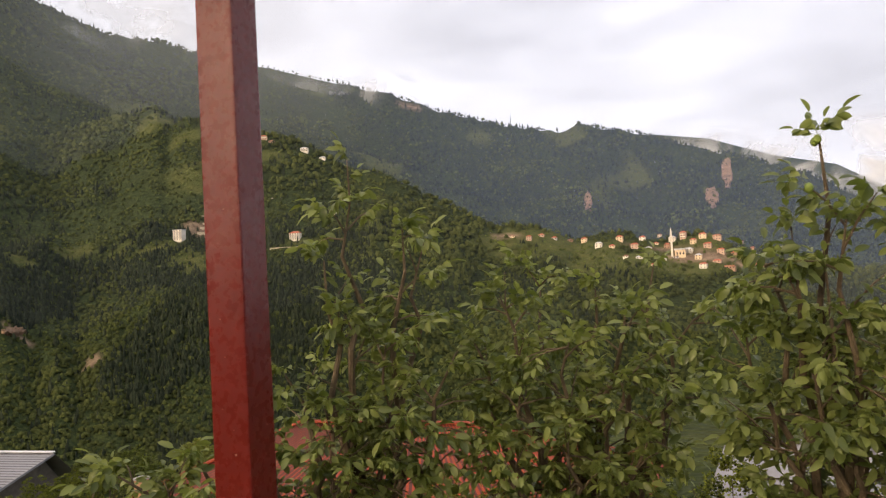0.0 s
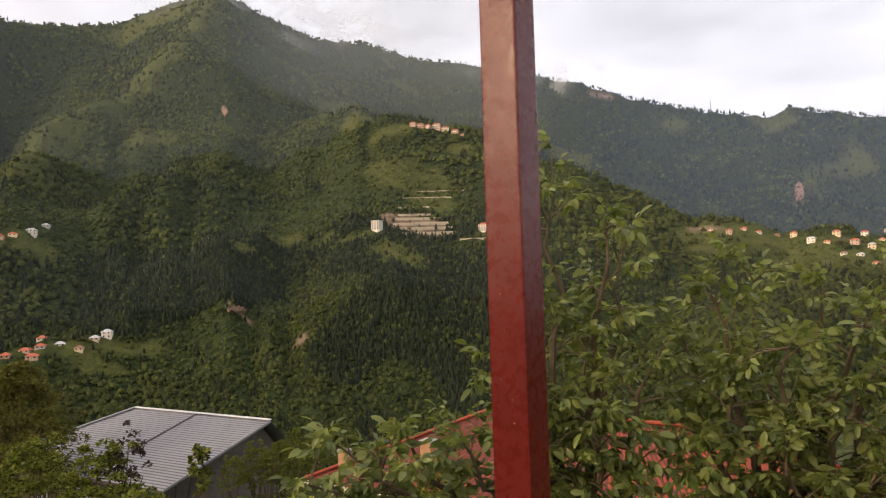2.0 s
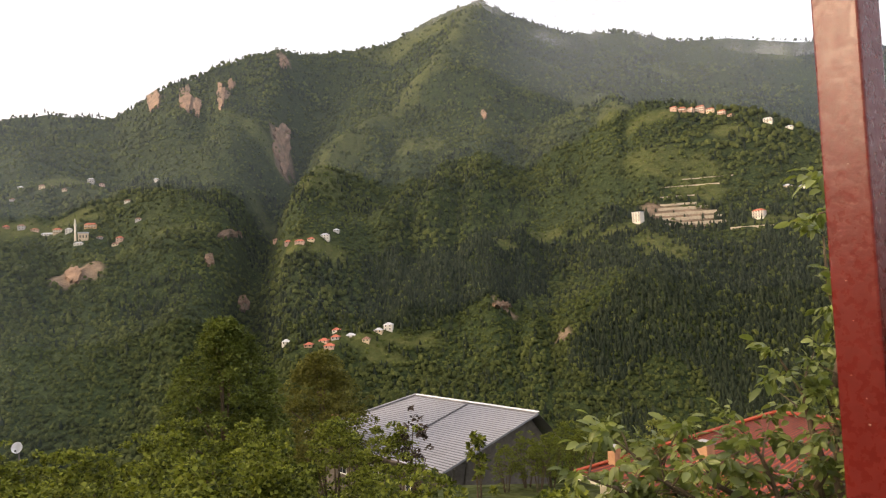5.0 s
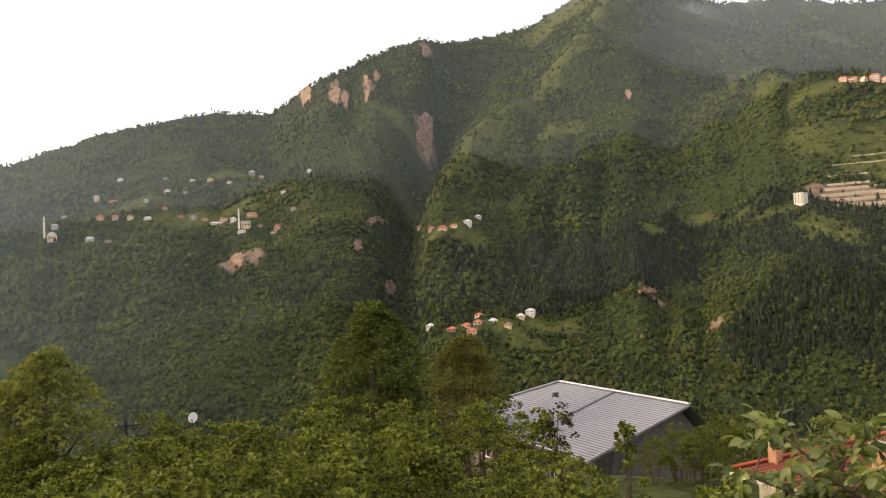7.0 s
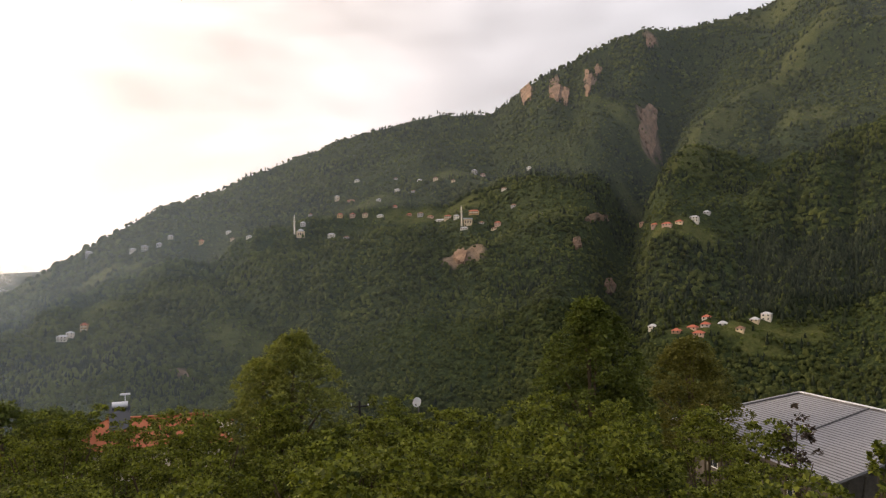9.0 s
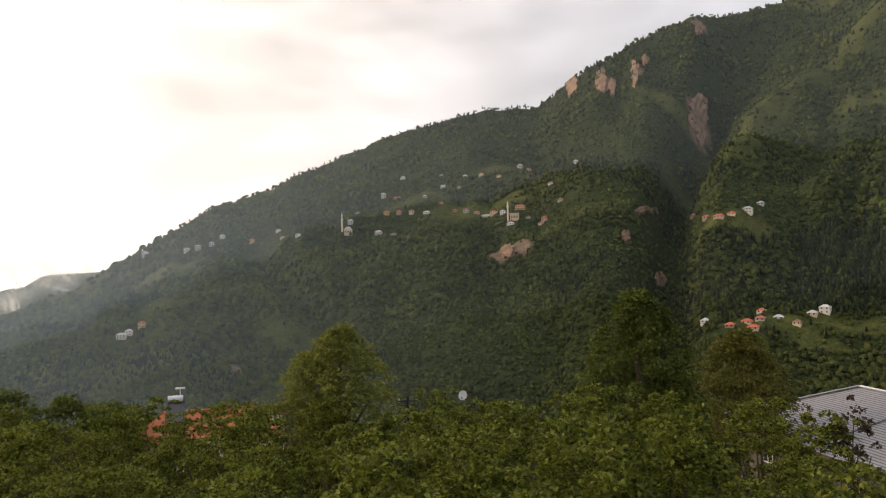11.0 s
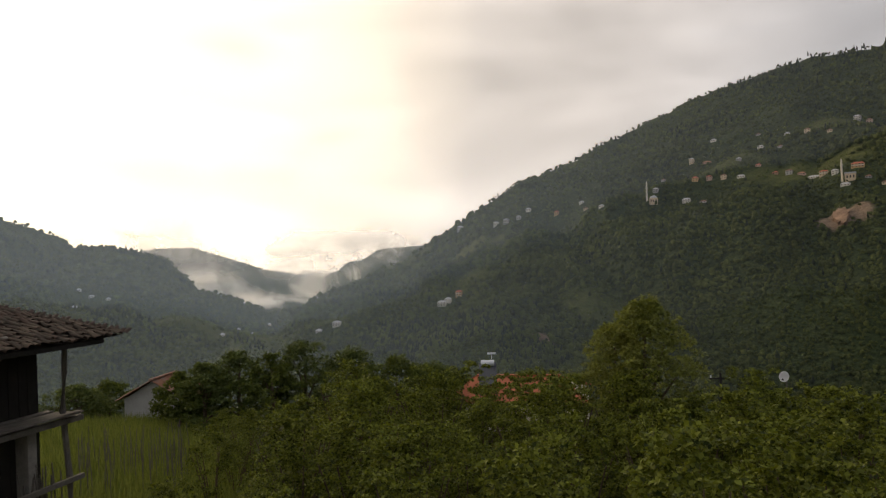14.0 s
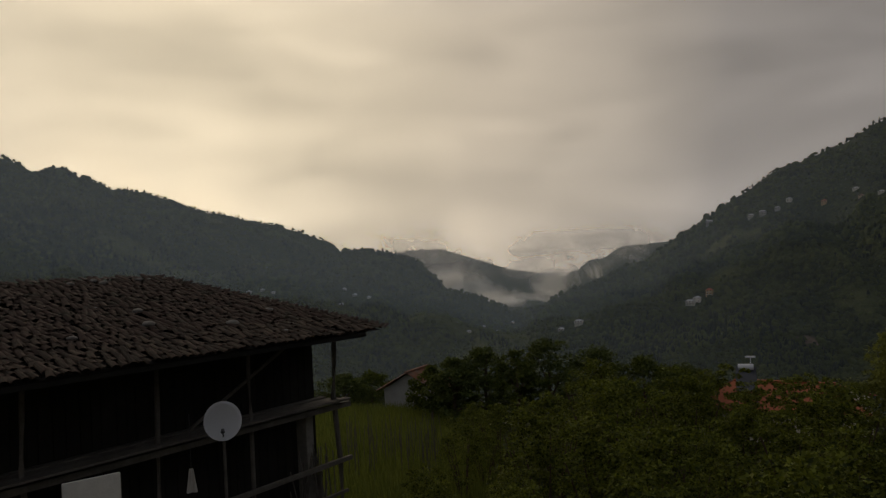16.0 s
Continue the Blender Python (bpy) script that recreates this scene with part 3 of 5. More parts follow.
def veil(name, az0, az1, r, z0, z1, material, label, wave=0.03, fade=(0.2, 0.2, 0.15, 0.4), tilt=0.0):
    """A curved sheet standing in for haze or mist that follows the slope; its density falls off to all four edges."""
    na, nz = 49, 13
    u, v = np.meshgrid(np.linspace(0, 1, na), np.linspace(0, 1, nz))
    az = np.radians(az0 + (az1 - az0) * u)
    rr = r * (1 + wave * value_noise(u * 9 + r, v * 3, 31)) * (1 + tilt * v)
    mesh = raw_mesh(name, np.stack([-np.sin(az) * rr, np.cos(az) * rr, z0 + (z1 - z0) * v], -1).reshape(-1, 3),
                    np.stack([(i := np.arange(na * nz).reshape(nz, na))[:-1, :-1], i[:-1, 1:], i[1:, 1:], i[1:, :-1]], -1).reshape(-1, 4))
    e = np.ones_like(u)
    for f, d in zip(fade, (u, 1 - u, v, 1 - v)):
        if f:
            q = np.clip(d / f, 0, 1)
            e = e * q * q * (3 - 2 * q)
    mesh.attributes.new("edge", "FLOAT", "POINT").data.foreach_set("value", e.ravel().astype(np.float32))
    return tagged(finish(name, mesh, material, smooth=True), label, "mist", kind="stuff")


# aerial haze is put in as tinted see-through sheets at set distances
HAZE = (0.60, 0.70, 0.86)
veil("valley_haze", -60, 160, 700, -260, 520, veil_material("thin_haze", HAZE, 0.018, 0, 1), "thin see-through sheet for evening haze in the near valley", 0.0, (0.03, 0.03, 0.1, 0.3))
veil("valley_haze", -60, 160, 1150, -260, 800, veil_material("far_haze", (0.60, 0.70, 0.88), 0.062, 0, 1), "thin see-through sheet for evening haze before the upper slopes", 0.0, (0.03, 0.03, 0.1, 0.3))
veil("valley_haze", -60, 18, 1500, -260, 900, veil_material("blue_haze", (0.24, 0.42, 1.0), 0.09, 0, 1), "blue see-through sheet for evening haze before the eastern mountain", 0.0, (0.05, 0.3, 0.1, 0.3))
veil("valley_haze", 52, 170, 375, -200, 330, veil_material("down_valley_haze", (0.52, 0.68, 0.86), 0.14, 0, 1), "grey see-through sheet for evening haze down the valley", 0.0, (0.5, 0.05, 0.1, 0.4))
veil("valley_haze", 70, 170, 1050, -260, 600, veil_material("deep_valley_haze", (0.46, 0.64, 0.88), 0.11, 0, 1), "grey see-through sheet for evening haze before the southern mountain", 0.0, (0.4, 0.05, 0.1, 0.3))
veil("valley_haze", 80, 130, 2400, -300, 500, veil_material("distant_haze", HAZE, 0.10, 0, 1), "pale see-through sheet for haze before the most distant hills", 0.0, (0.2, 0.2, 0.1, 0.3))
veil("valley_haze", 2, 36, 1650, 230, 800, veil_material("crest_haze", (0.72, 0.78, 0.90), 0.15, 0, 1), "pale see-through sheet for haze below the mountain crest", 0.0, (0.3, 0.35, 0.55, 0.25))
M_MIST = veil_material("white_mist", (0.95, 0.95, 0.96), 0.9, 1.0, 0.0038)
M_WISP = veil_material("thin_white_mist", (0.95, 0.95, 0.96), 0.3, 1.0, 0.009)
M_BANK = veil_material("dense_white_mist", (0.97, 0.97, 0.97), 1.0, 0.9, 0.006, 5.0, 0.53)
veil("mist_bank", 92, 117, 2150, -125, 25, M_BANK, "white mist bank lying along the distant valley floor")
M_LOWCLOUD = veil_material("grey_low_cloud", (0.95, 0.94, 0.95), 0.48, 1.5, 0.0042, 4.0, 0.47)
M_HEAP = veil_material("heaped_grey_cloud", (0.93, 0.92, 0.93), 0.46, 2.0, 0.005, 3.0, 0.44)
veil("mist_bank", 109, 123, 2150, 10, 200, M_HEAP, "heaped cloud standing behind the southern ridge", 0.02, (0.3, 0.3, 0.2, 0.5))
veil("mist_bank", 92, 121, 3150, 10, 210, M_LOWCLOUD, "heaped low cloud resting on the distant hills", 0.03, (0.2, 0.2, 0.3, 0.6))
veil("mist_bank", 100, 118, 2700, -70, 90, M_LOWCLOUD, "ragged white cloud hanging in the distant valley", 0.03, (0.25, 0.2, 0.3, 0.5))
veil("mist_bank", 93, 103, 2900, -20, 120, M_WISP, "mist rising off a distant wooded ridge")
veil("mist_bank", -50, -8, 3400, 180, 640, M_MIST, "low cloud hiding the distant eastern mountain", 0.03, (0.15, 0.25, 0.3, 0.4))
veil("mist_bank", -1, 16, 2380, 540, 740, M_WISP, "mist wisps clinging to the mountain crest", 0.02, (0.3, 0.3, 0.35, 0.4))
veil("mist_bank", 14, 40, 2120, 640, 900, M_WISP, "mist wisps round the mountain peak", 0.02, (0.3, 0.3, 0.4, 0.4))


# ---- houses on the far slopes ----
def far_house(bearing, height, wide, storeys, wall, roof, turn=0.0, flat=False, label="", deep=8.5):
    x, y, z, r = sight(bearing, height)
    HOUSE_SPOTS.append((x, y))
    h = 2.9 * storeys - 0.6
    label = label or "small %s house with a %s roof on the slope" % (WALLS[wall].name[5:], ROOFS[roof].name[5:])
    e = thing("village_house", (x, y, z - 1.5), bearing + turn - 14, label, "house", "houses of the far villages")
    wide, deep = (wide * 0.86, deep * 0.8) if bearing > 0 else (wide * 0.72, deep * 0.66)
    w, d = wide / 2, deep / 2
    part("wall", one_box(-w, -d, -3.0, w, d, h + 0.4), WALLS[wall], e)
    bm = bmesh.new()
    top = h + 0.4
    if flat:
        box(bm, -w - 0.5, -d - 0.5, top, w + 0.5, d + 0.5, top + 0.5)
    else:
        o, rise, ridge = 0.55, deep * 0.3, max(0.3, w - d * 0.8)
        b = [bm.verts.new(p) for p in ((-w - o, -d - o, top), (w + o, -d - o, top), (w + o, d + o, top), (-w - o, d + o, top))]
        t = [bm.verts.new(p) for p in ((-ridge, 0, top + rise), (ridge, 0, top + rise))]
        for f in ((b[0], b[1], t[1], t[0]), (b[1], b[2], t[1]), (b[2], b[3], t[0], t[1]), (b[3], b[0], t[0]), (b[3], b[2], b[1], b[0])):
            bm.faces.new(f)
    part("roof", bm, ROOFS[roof], e)
    if storeys > 2 or wide > 10:
        for s in range(1, storeys):
            part("balcony", one_box(-w + 0.4, -d - 1.3, s * 2.9 - 0.1, w - 0.4, -d + 0.1, s * 2.9 + 0.75), WALLS[4 if wall == 0 else 0], e)
    cols = max(2, int(wide / 3.0))
    for s in range(storeys):
        for c in range(cols):
            cx = -w + wide * (c + 0.5) / cols
            p = part("window", one_box(cx - 0.55, -d - 0.06, s * 2.9 + 1.2, cx + 0.55, -d + 0.1, s * 2.9 + 2.5), M_GLASS, e) if (s, c) == (0, 0) else None
            if p is None:
                q = first.copy()
                scene.collection.objects.link(q)
                q.parent, q.location = e, (wide * c / cols, 0, s * 2.9)
            else:
                first = p
    return e


def hamlet(rows):
    for row in rows:
        far_house(*row)


# spur with the orange houses, the two white blocks and their terraces
far_house(20.2, 4.05, 12, 4, 0, 2, -20, True, "white four-storey apartment block beside stone terraces", 10)
far_house(11.6, 3.75, 14, 3, 0, 0, -10, False, "white three-storey block with balconies on a terrace", 10)
hamlet([(17.1, 12.2, 11, 2, 3, 0), (16.5, 12.1, 12, 2, 5, 0, 10), (15.9, 12.0, 11, 2, 3, 0, -15), (15.2, 11.9, 14, 3, 3, 0), (14.5, 11.8, 13, 2, 1, 0, 8), (13.7, 11.5, 12, 2, 3, 0),
        (13.1, 11.3, 9, 1, 5, 3), (10.6, 10.5, 13, 2, 0, 2), (9.2, 10.0, 10, 1, 0, 2), (8.6, 5.6, 12, 1, 0, 2), (9.6, 5.8, 10, 1, 1, 2)])
# hamlet in the lower meadow and the one beside the ravine
hamlet([(40.2, -3.5, 9, 2, 0, 2), (41.0, -3.7, 8, 1, 1, 2), (43.2, -3.9, 9, 1, 0, 2, 12), (44.4, -4.0, 8, 1, 4, 0), (45.3, -4.2, 9, 1, 3, 0, -10), (44.9, -4.6, 10, 1, 3, 0), (46.5, -4.5, 8, 1, 5, 0),
        (42.0, -4.4, 7, 1, 1, 1), (48.2, -4.1, 8, 1, 0, 2), (44.3, -3.4, 8, 1, 0, 0)])
hamlet([(44.9, 3.95, 11, 2, 0, 2), (46.0, 3.85, 9, 1, 1, 0), (46.9, 3.7, 12, 1, 3, 0), (47.8, 3.6, 9, 1, 3, 0, 10), (44.0, 4.5, 8, 1, 4, 2), (48.7, 3.9, 8, 1, 5, 1), (57.3, 8.5, 9, 2, 0, 2)])
# the village on the bench below the cliffs
hamlet([(59.9, 4.1, 10, 2, 3, 0), (60.2, 3.8, 9, 1, 1, 1), (61.2, 4.3, 8, 1, 4, 1), (61.8, 5.1, 17, 2, 2, 0, 5), (63.2, 4.8, 9, 2, 0, 2), (63.9, 4.8, 12, 2, 1, 0), (64.5, 4.6, 18, 1, 0, 2), (65.3, 4.9, 11, 1, 3, 3),
        (66.1, 5.0, 10, 2, 4, 1), (67.0, 5.1, 9, 1, 5, 0), (62.6, 3.9, 12, 1, 0, 2), (58.6, 5.6, 9, 1, 4, 1), (59.3, 7.0, 10, 1, 0, 1)])
hamlet([(69.3, 5.1, 12, 1, 0, 2), (70.5, 5.1, 9, 2, 1, 1), (71.5, 5.0, 9, 2, 3, 0), (72.5, 5.0, 10, 2, 2, 0), (72.7, 6.4, 9, 3, 1, 2), (71.6, 6.3, 16, 1, 5, 3), (73.2, 3.5, 12, 2, 0, 2), (72.0, 3.4, 10, 1, 4, 1),
        (68.1, 5.8, 8, 1, 3, 0), (67.9, 7.0, 10, 2, 0, 2), (66.6, 7.0, 8, 1, 4, 1), (69.4, 6.3, 8, 1, 4, 2)])
hamlet([(61.0, 8.1, 9, 2, 3, 1), (61.7, 8.3, 12, 3, 4, 2), (63.4, 7.8, 8, 1, 1, 1), (64.3, 8.0, 9, 1, 5, 0), (64.8, 7.9, 10, 2, 1, 1), (66.1, 7.9, 9, 1, 0, 2), (68.0, 8.0, 8, 1, 4, 1), (71.1, 7.9, 11, 1, 0, 2),
        (75.4, 4.4, 9, 2, 4, 2), (74.8, 5.2, 8, 1, 4, 1)])
# farther along the western ridge
hamlet([(79.5, 3.5, 9, 1, 0, 2), (80.7, 3.4, 9, 1, 1, 1), (81.0, 3.9, 10, 1, 0, 2), (83.0, 3.1, 9, 2, 2, 0), (85.2, 3.5, 10, 2, 0, 2), (86.0, 2.9, 9, 2, 4, 2), (87.0, 2.6, 12, 3, 4, 2), (87.8, 2.5, 11, 2, 0, 2),
        (90.7, 2.2, 13, 3, 4, 2), (91.0, -3.2, 9, 3, 2, 0), (91.9, -3.5, 9, 2, 0, 2), (92.4, -3.8, 12, 2, 0, 2), (100.8, -4.9, 12, 2, 0, 2), (102.2, -5.3, 9, 1, 4, 2)])
# the eastern village
hamlet([(-6.9, 2.7, 9, 2, 3, 0), (-5.6, 3.0, 8, 1, 1, 1), (-8.9, 2.6, 9, 1, 4, 0), (-10.1, 2.4, 10, 1, 5, 1), (-12.3, 1.8, 12, 2, 0, 2), (-13.3, 1.7, 9, 1, 1, 0), (-15.0, 1.6, 12, 2, 3, 0), (-16.0, 1.2, 10, 2, 1, 2),
        (-17.4, 1.4, 9, 2, 5, 0), (-18.9, 0.9, 14, 2, 0, 2), (-19.6, 0.4, 10, 2, 1, 2), (-20.3, 1.3, 12, 2, 3, 0)])
hamlet([(-21.2, 0.8, 11, 2, 3, 0), (-22.2, 0.5, 12, 2, 5, 0), (-22.9, 0.0, 11, 1, 3, 3), (-18.0, 0.6, 9, 1, 4, 1), (-17.0, 0.5, 11, 1, 0, 2), (-19.3, 1.6, 10, 2, 1, 0), (-21.7, -0.4, 18, 1, 5, 3), (-16.6, 1.7, 8, 1, 1, 0),
        (-20.9, 0.1, 12, 1, 3, 0), (-14.3, 0.9, 9, 1, 0, 1)])
hamlet([(-13.9, 2.2, 11, 2, 1, 0), (-15.6, 2.1, 10, 2, 0, 0), (-16.9, 2.3, 12, 2, 1, 3), (-17.8, 1.9, 11, 2, 0, 2), (-18.6, 2.0, 10, 3, 3, 0), (-20.0, 2.0, 12, 2, 1, 0), (-21.0, 1.8, 13, 2, 3, 3), (-22.6, 1.4, 12, 2, 1, 0),
        (-23.4, 0.9, 11, 2, 5, 0), (-15.3, 0.7, 10, 1, 0, 2), (-16.2, 0.1, 9, 1, 1, 0), (-19.9, -0.3, 11, 2, 0, 0), (-23.8, -0.4, 14, 1, 3, 0), (-24.6, 0.4, 12, 2, 1, 3), (-11.2, 2.3, 10, 2, 1, 0), (-7.9, 2.9, 9, 1, 3, 0)])
# the valley floor down stream
hamlet([(126.5, -1.0, 8, 1, 4, 2), (125.5, -0.9, 7, 1, 4, 2), (124.7, -1.2, 6, 1, 0, 2), (119.2, -1.2, 7, 1, 4, 2), (118.4, -1.7, 8, 1, 4, 2), (117.3, -2.0, 6, 1, 0, 2), (119.5, -2.4, 6, 1, 4, 2), (109.5, -5.2, 6, 1, 0, 2),
        (108.3, -4.8, 5, 1, 4, 2), (107.2, -5.2, 5, 1, 0, 2), (106.0, -4.6, 5, 1, 1, 2), (104.4, -4.6, 6, 1, 0, 2)])


def mosque(bearing, height, tall, domed, label):
    x, y, z, r = sight(bearing, height)
    e = thing("mosque", (x, y, z), bearing, label, "mosque", "mosques of the far villages")
    bm = bmesh.new()
    rod(bm, (-9, 0, -3), (-9, 0, tall * 0.66), 1.3, 1.1, 10)
    rod(bm, (-9, 0, tall * 0.66), (-9, 0, tall * 0.69), 2.0, 2.0, 10)
    rod(bm, (-9, 0, tall * 0.69), (-9, 0, tall * 0.84), 0.95, 0.9, 10)
    rod(bm, (-9, 0, tall * 0.84), (-9, 0, tall), 1.15, 0.05, 10)
    part("minaret", bm, WALLS[0], e, "slim white minaret with a gallery")
    part("hall", one_box(-6, -6, -3, 6, 6, 7), WALLS[1], e)
    bm = bmesh.new()
    if domed:
        bmesh.ops.create_uvsphere(bm, u_segments=16, v_segments=8, radius=5.0)
        bmesh.ops.transform(bm, matrix=Matrix.Translation((0, 0, 7)) @ Matrix.Diagonal((1, 1, 0.8, 1)), verts=bm.verts)
    else:
        for sgn in (-1, 1):
            box(bm, -6.6, min(0, sgn * 6.6), 8.3, 6.6, max(0, sgn * 6.6), 8.6, 0, Matrix.Translation((0, 0, 0)))
        box(bm, -6.6, -6.6, 7.0, 6.6, 6.6, 8.4)
    part("dome" if domed else "roof", bm, ROOFS[2], e)
    for k in (-3.5, 0, 3.5):
        part("window", one_box(k - 0.7, -6.1, 1.5, k + 0.7, -5.9, 4.5), M_GLASS, e)


mosque(75.6, 3.6, 33, True, "small domed mosque with one slim white minaret")
mosque(62.3, 4.3, 27, False, "village mosque with one slim white minaret")
mosque(-18.3, 0.7, 34, False, "village mosque with one slim pale minaret")


def aim(bearing, height, r):
    """A place by bearing, height angle and level distance from the balcony."""
    p = heading(bearing) * r
    return Vector((p.x, p.y, EYE + r * math.tan(radians(height))))


def terraces():
    """Stone retaining walls stepping up the slope beside the white block, each one shorter than the one below."""
    rng = random.Random(17)
    for k, (east, west, h, tall) in enumerate(((13.9, 19.0, 3.55, 3.6), (14.1, 19.0, 3.95, 3.6), (14.5, 18.9, 4.35, 3.4), (15.1, 18.7, 4.75, 3.2), (15.9, 18.5, 5.1, 2.6), (16.0, 18.9, 5.75, 1.4), (14.2, 18.8, 6.5, 1.1), (13.2, 17.4, 7.0, 1.0), (9.6, 13.6, 3.1, 1.4))):
        x, y, z, r = sight((east + west) / 2, h)
        e = thing("terrace_wall", (x, y, z), (east + west) / 2, "long pale stone retaining wall on the slope", "wall", "terrace walls")
        n = 18
        away = [sight(east + (west - east) * (q + 0.5) / n, h)[3] for q in range(n)]
        for q in range(n):
            near = away[max(0, q - 3):q + 4]
            pr = sum(near) / len(near)
            px, py, pz = aim(east + (west - east) * (q + 0.5) / n, h, pr)
            half = pr * radians(west - east) / n / 2 * 1.15
            b = east + (west - east) * (q + 0.5) / n
            m = e.matrix_world.inverted() @ pose(px, py, pz, 0, 0, b)
            part("stonework", one_box(-half, -1.4, -6.0, half, 1.2, tall + rng.uniform(-0.12, 0.12), 0, m), M_TERRACE, e)


terraces()


def scar(bearing, height, wide, tall, seed, narrow=0.55, label="bare ochre earth of a landslide in the woods", category="landslide", group="landslide scars"):
    """Bare rock or earth that follows the slope, ragged at the rim, narrowing downhill: half widths in degrees."""
    rings, around, bm, grid = 7, 30, bmesh.new(), []
    for j in range(rings + 1):
        row = []
        for i in range(around):
            a = math.tau * i / around
            rim = 1 + 0.42 * noise.noise(Vector((math.cos(a) * 1.3, math.sin(a) * 1.3, seed * 5.1))) + 0.3 * noise.noise(Vector((math.cos(a) * 3.7, math.sin(a) * 3.7, seed * 2.3)))
            q = j / rings * rim
            v = q * math.sin(a)
            u = q * math.cos(a) * (narrow + (1 - narrow) * (0.5 + 0.5 * max(-1, min(1, v))))
            x, y, z, r = sight(bearing + u * wide, height + v * tall)
            lift = 1 - (5.0 if j < rings else -4.0) / r
            relief = r * 0.0022 * noise.noise(Vector((u * 7, v * 2.5, seed)))
            row.append(bm.verts.new((x * lift + relief, y * lift + relief, z + (2.5 if j < rings else -3.0) + relief)))
            if j == 0:
                break
        grid.append(row)
    for i in range(around):
        k = (i + 1) % around
        bm.faces.new((grid[0][0], grid[1][i], grid[1][k]))
        for p, q in zip(grid[1:], grid[2:]):
            bm.faces.new((p[i], q[i], q[k], p[k]))
    tagged(part("bare_slope", bm, M_CLIFF, None), label, category, group, "structure")


scar(48.0, 11.3, 1.1, 1.5, 1)
scar(47.9, 9.9, 0.75, 1.2, 4, 0.3)
scar(63.0, 1.7, 0.75, 0.6, 2, 0.8)
scar(31.1, -2.1, 0.8, 0.22, 3, 0.9)
scar(52.2, 4.4, 0.8, 0.3, 5, 0.9)
scar(53.7, 2.4, 0.4, 0.45, 6, 0.8)
scar(51.3, -1.0, 0.5, 0.7, 7, 0.9)
ROCK = ("steep ochre rock face breaking out of the woods", "cliff", "cliffs of the mountain sides")
for k, row in enumerate(((57.4, 14.5, 0.55, 0.95), (55.1, 14.6, 0.6, 1.0), (54.3, 14.0, 0.35, 0.7), (52.5, 14.9, 0.38, 1.0), (51.7, 15.7, 0.3, 0.4), (47.6, 17.5, 0.4, 0.45), (31.8, 13.2, 0.25, 0.4),
                         (-22.0, 6.7, 0.42, 1.25), (-20.8, 5.0, 0.55, 0.8), (-11.7, 5.4, 0.35, 0.85))):
    scar(*row, 20 + k, 0.8, *ROCK)


x, y, z, r = sight(-6.0, 11.9)
mast = thing("radio_mast", (x, y, z - 3), 0, "thin steel radio mast on the mountain crest", "mast")
bm = bmesh.new()
for sx, sy in ((-1.6, -1), (1.6, -1), (0, 1.6)):
    rod(bm, (sx, sy, 0), (0, 0, 36), 0.45, 0.25, 5)
rod(bm, (0, 0, 34), (0, 0, 46), 0.35, 0.12, 5)
part("lattice", bm, M_STEEL, mast)
build_woods("broadleaf_woods", "round", 11000, 5, M_WOODS, "dense green broadleaf woods covering the lower mountain slopes", 425.0, 900.0)
build_woods("young_woods", "low", 40000, 9, M_WOODS, "dense young broadleaf woods between the taller trees", 425.0, 1000.0)
build_woods("upper_woods", "low", 36000, 7, M_WOODS, "green broadleaf woods on the distant upper slopes", 1000.0, 2600.0)
build_woods("conifer_woods", "pine", 24000, 6, M_PINES, "dark conifers in stands and along the ridge crests")
build_woods("conifer_plantation", "pine", 9000, 16, M_PINES, "dense dark conifer plantation on the lower spur", 425.0, 850.0, (4.0, 42.0))
build_woods("mountain_conifers", "pine", 9000, 26, M_PINES, "dark conifer forest over the eastern mountain", 1050.0, 2600.0, (-35.0, 8.0))
build_woods("orchard_shrubs", "shrub", 11000, 8, M_SHRUBS, "light green shrubs and orchard bushes in the clearings", 425.0, 1500.0)

# ---- the balcony ----
POST = heading(16.1) * 1.115


def build_post():
    p = thing("balcony_post", (POST.x, POST.y, 0), -20.5, "square steel balcony post in chipped red-brown gloss paint", "post")
    s = 0.032
    part("shaft", one_box(-s, -s, 4.46, s, s, 7.6, 0.0035), M_POST, p)
    part("base_plate", one_box(-0.07, -0.07, 4.45, 0.07, 0.07, 4.462, 0.002), M_POST, p)
    rng = random.Random(4)
    chips = [(-0.004, 5.905), (-0.012, 5.83), (0.006, 5.80), (0.008, 5.765), (0.004, 6.12), (-0.01, 5.96)]
    for px, pz in chips:
        bm = bmesh.new()
        bmesh.ops.create_icosphere(bm, subdivisions=1, radius=1.0)
        bmesh.ops.transform(bm, matrix=Matrix.Translation((px, -s - 0.0002, pz)) @ Matrix.Diagonal((0.0013 * rng.uniform(0.7, 1.8), 0.0006, 0.0013 * rng.uniform(0.6, 1.6), 1)), verts=bm.verts)
        part("paint_chip", bm, M_CHIP, p, "pale chip in the red paint")
    for py, pz in ((-0.012, 6.02), (0.012, 5.80), (-0.01, 5.56), (0.005, 5.69)):
        bm = bmesh.new()
        bmesh.ops.create_icosphere(bm, subdivisions=1, radius=1.0)
        bmesh.ops.transform(bm, matrix=Matrix.Translation((s + 0.0002, py, pz)) @ Matrix.Diagonal((0.0006, 0.0012, 0.0014, 1)), verts=bm.verts)
        part("paint_chip", bm, M_CHIP, p, "pale chip in the red paint")


build_post()
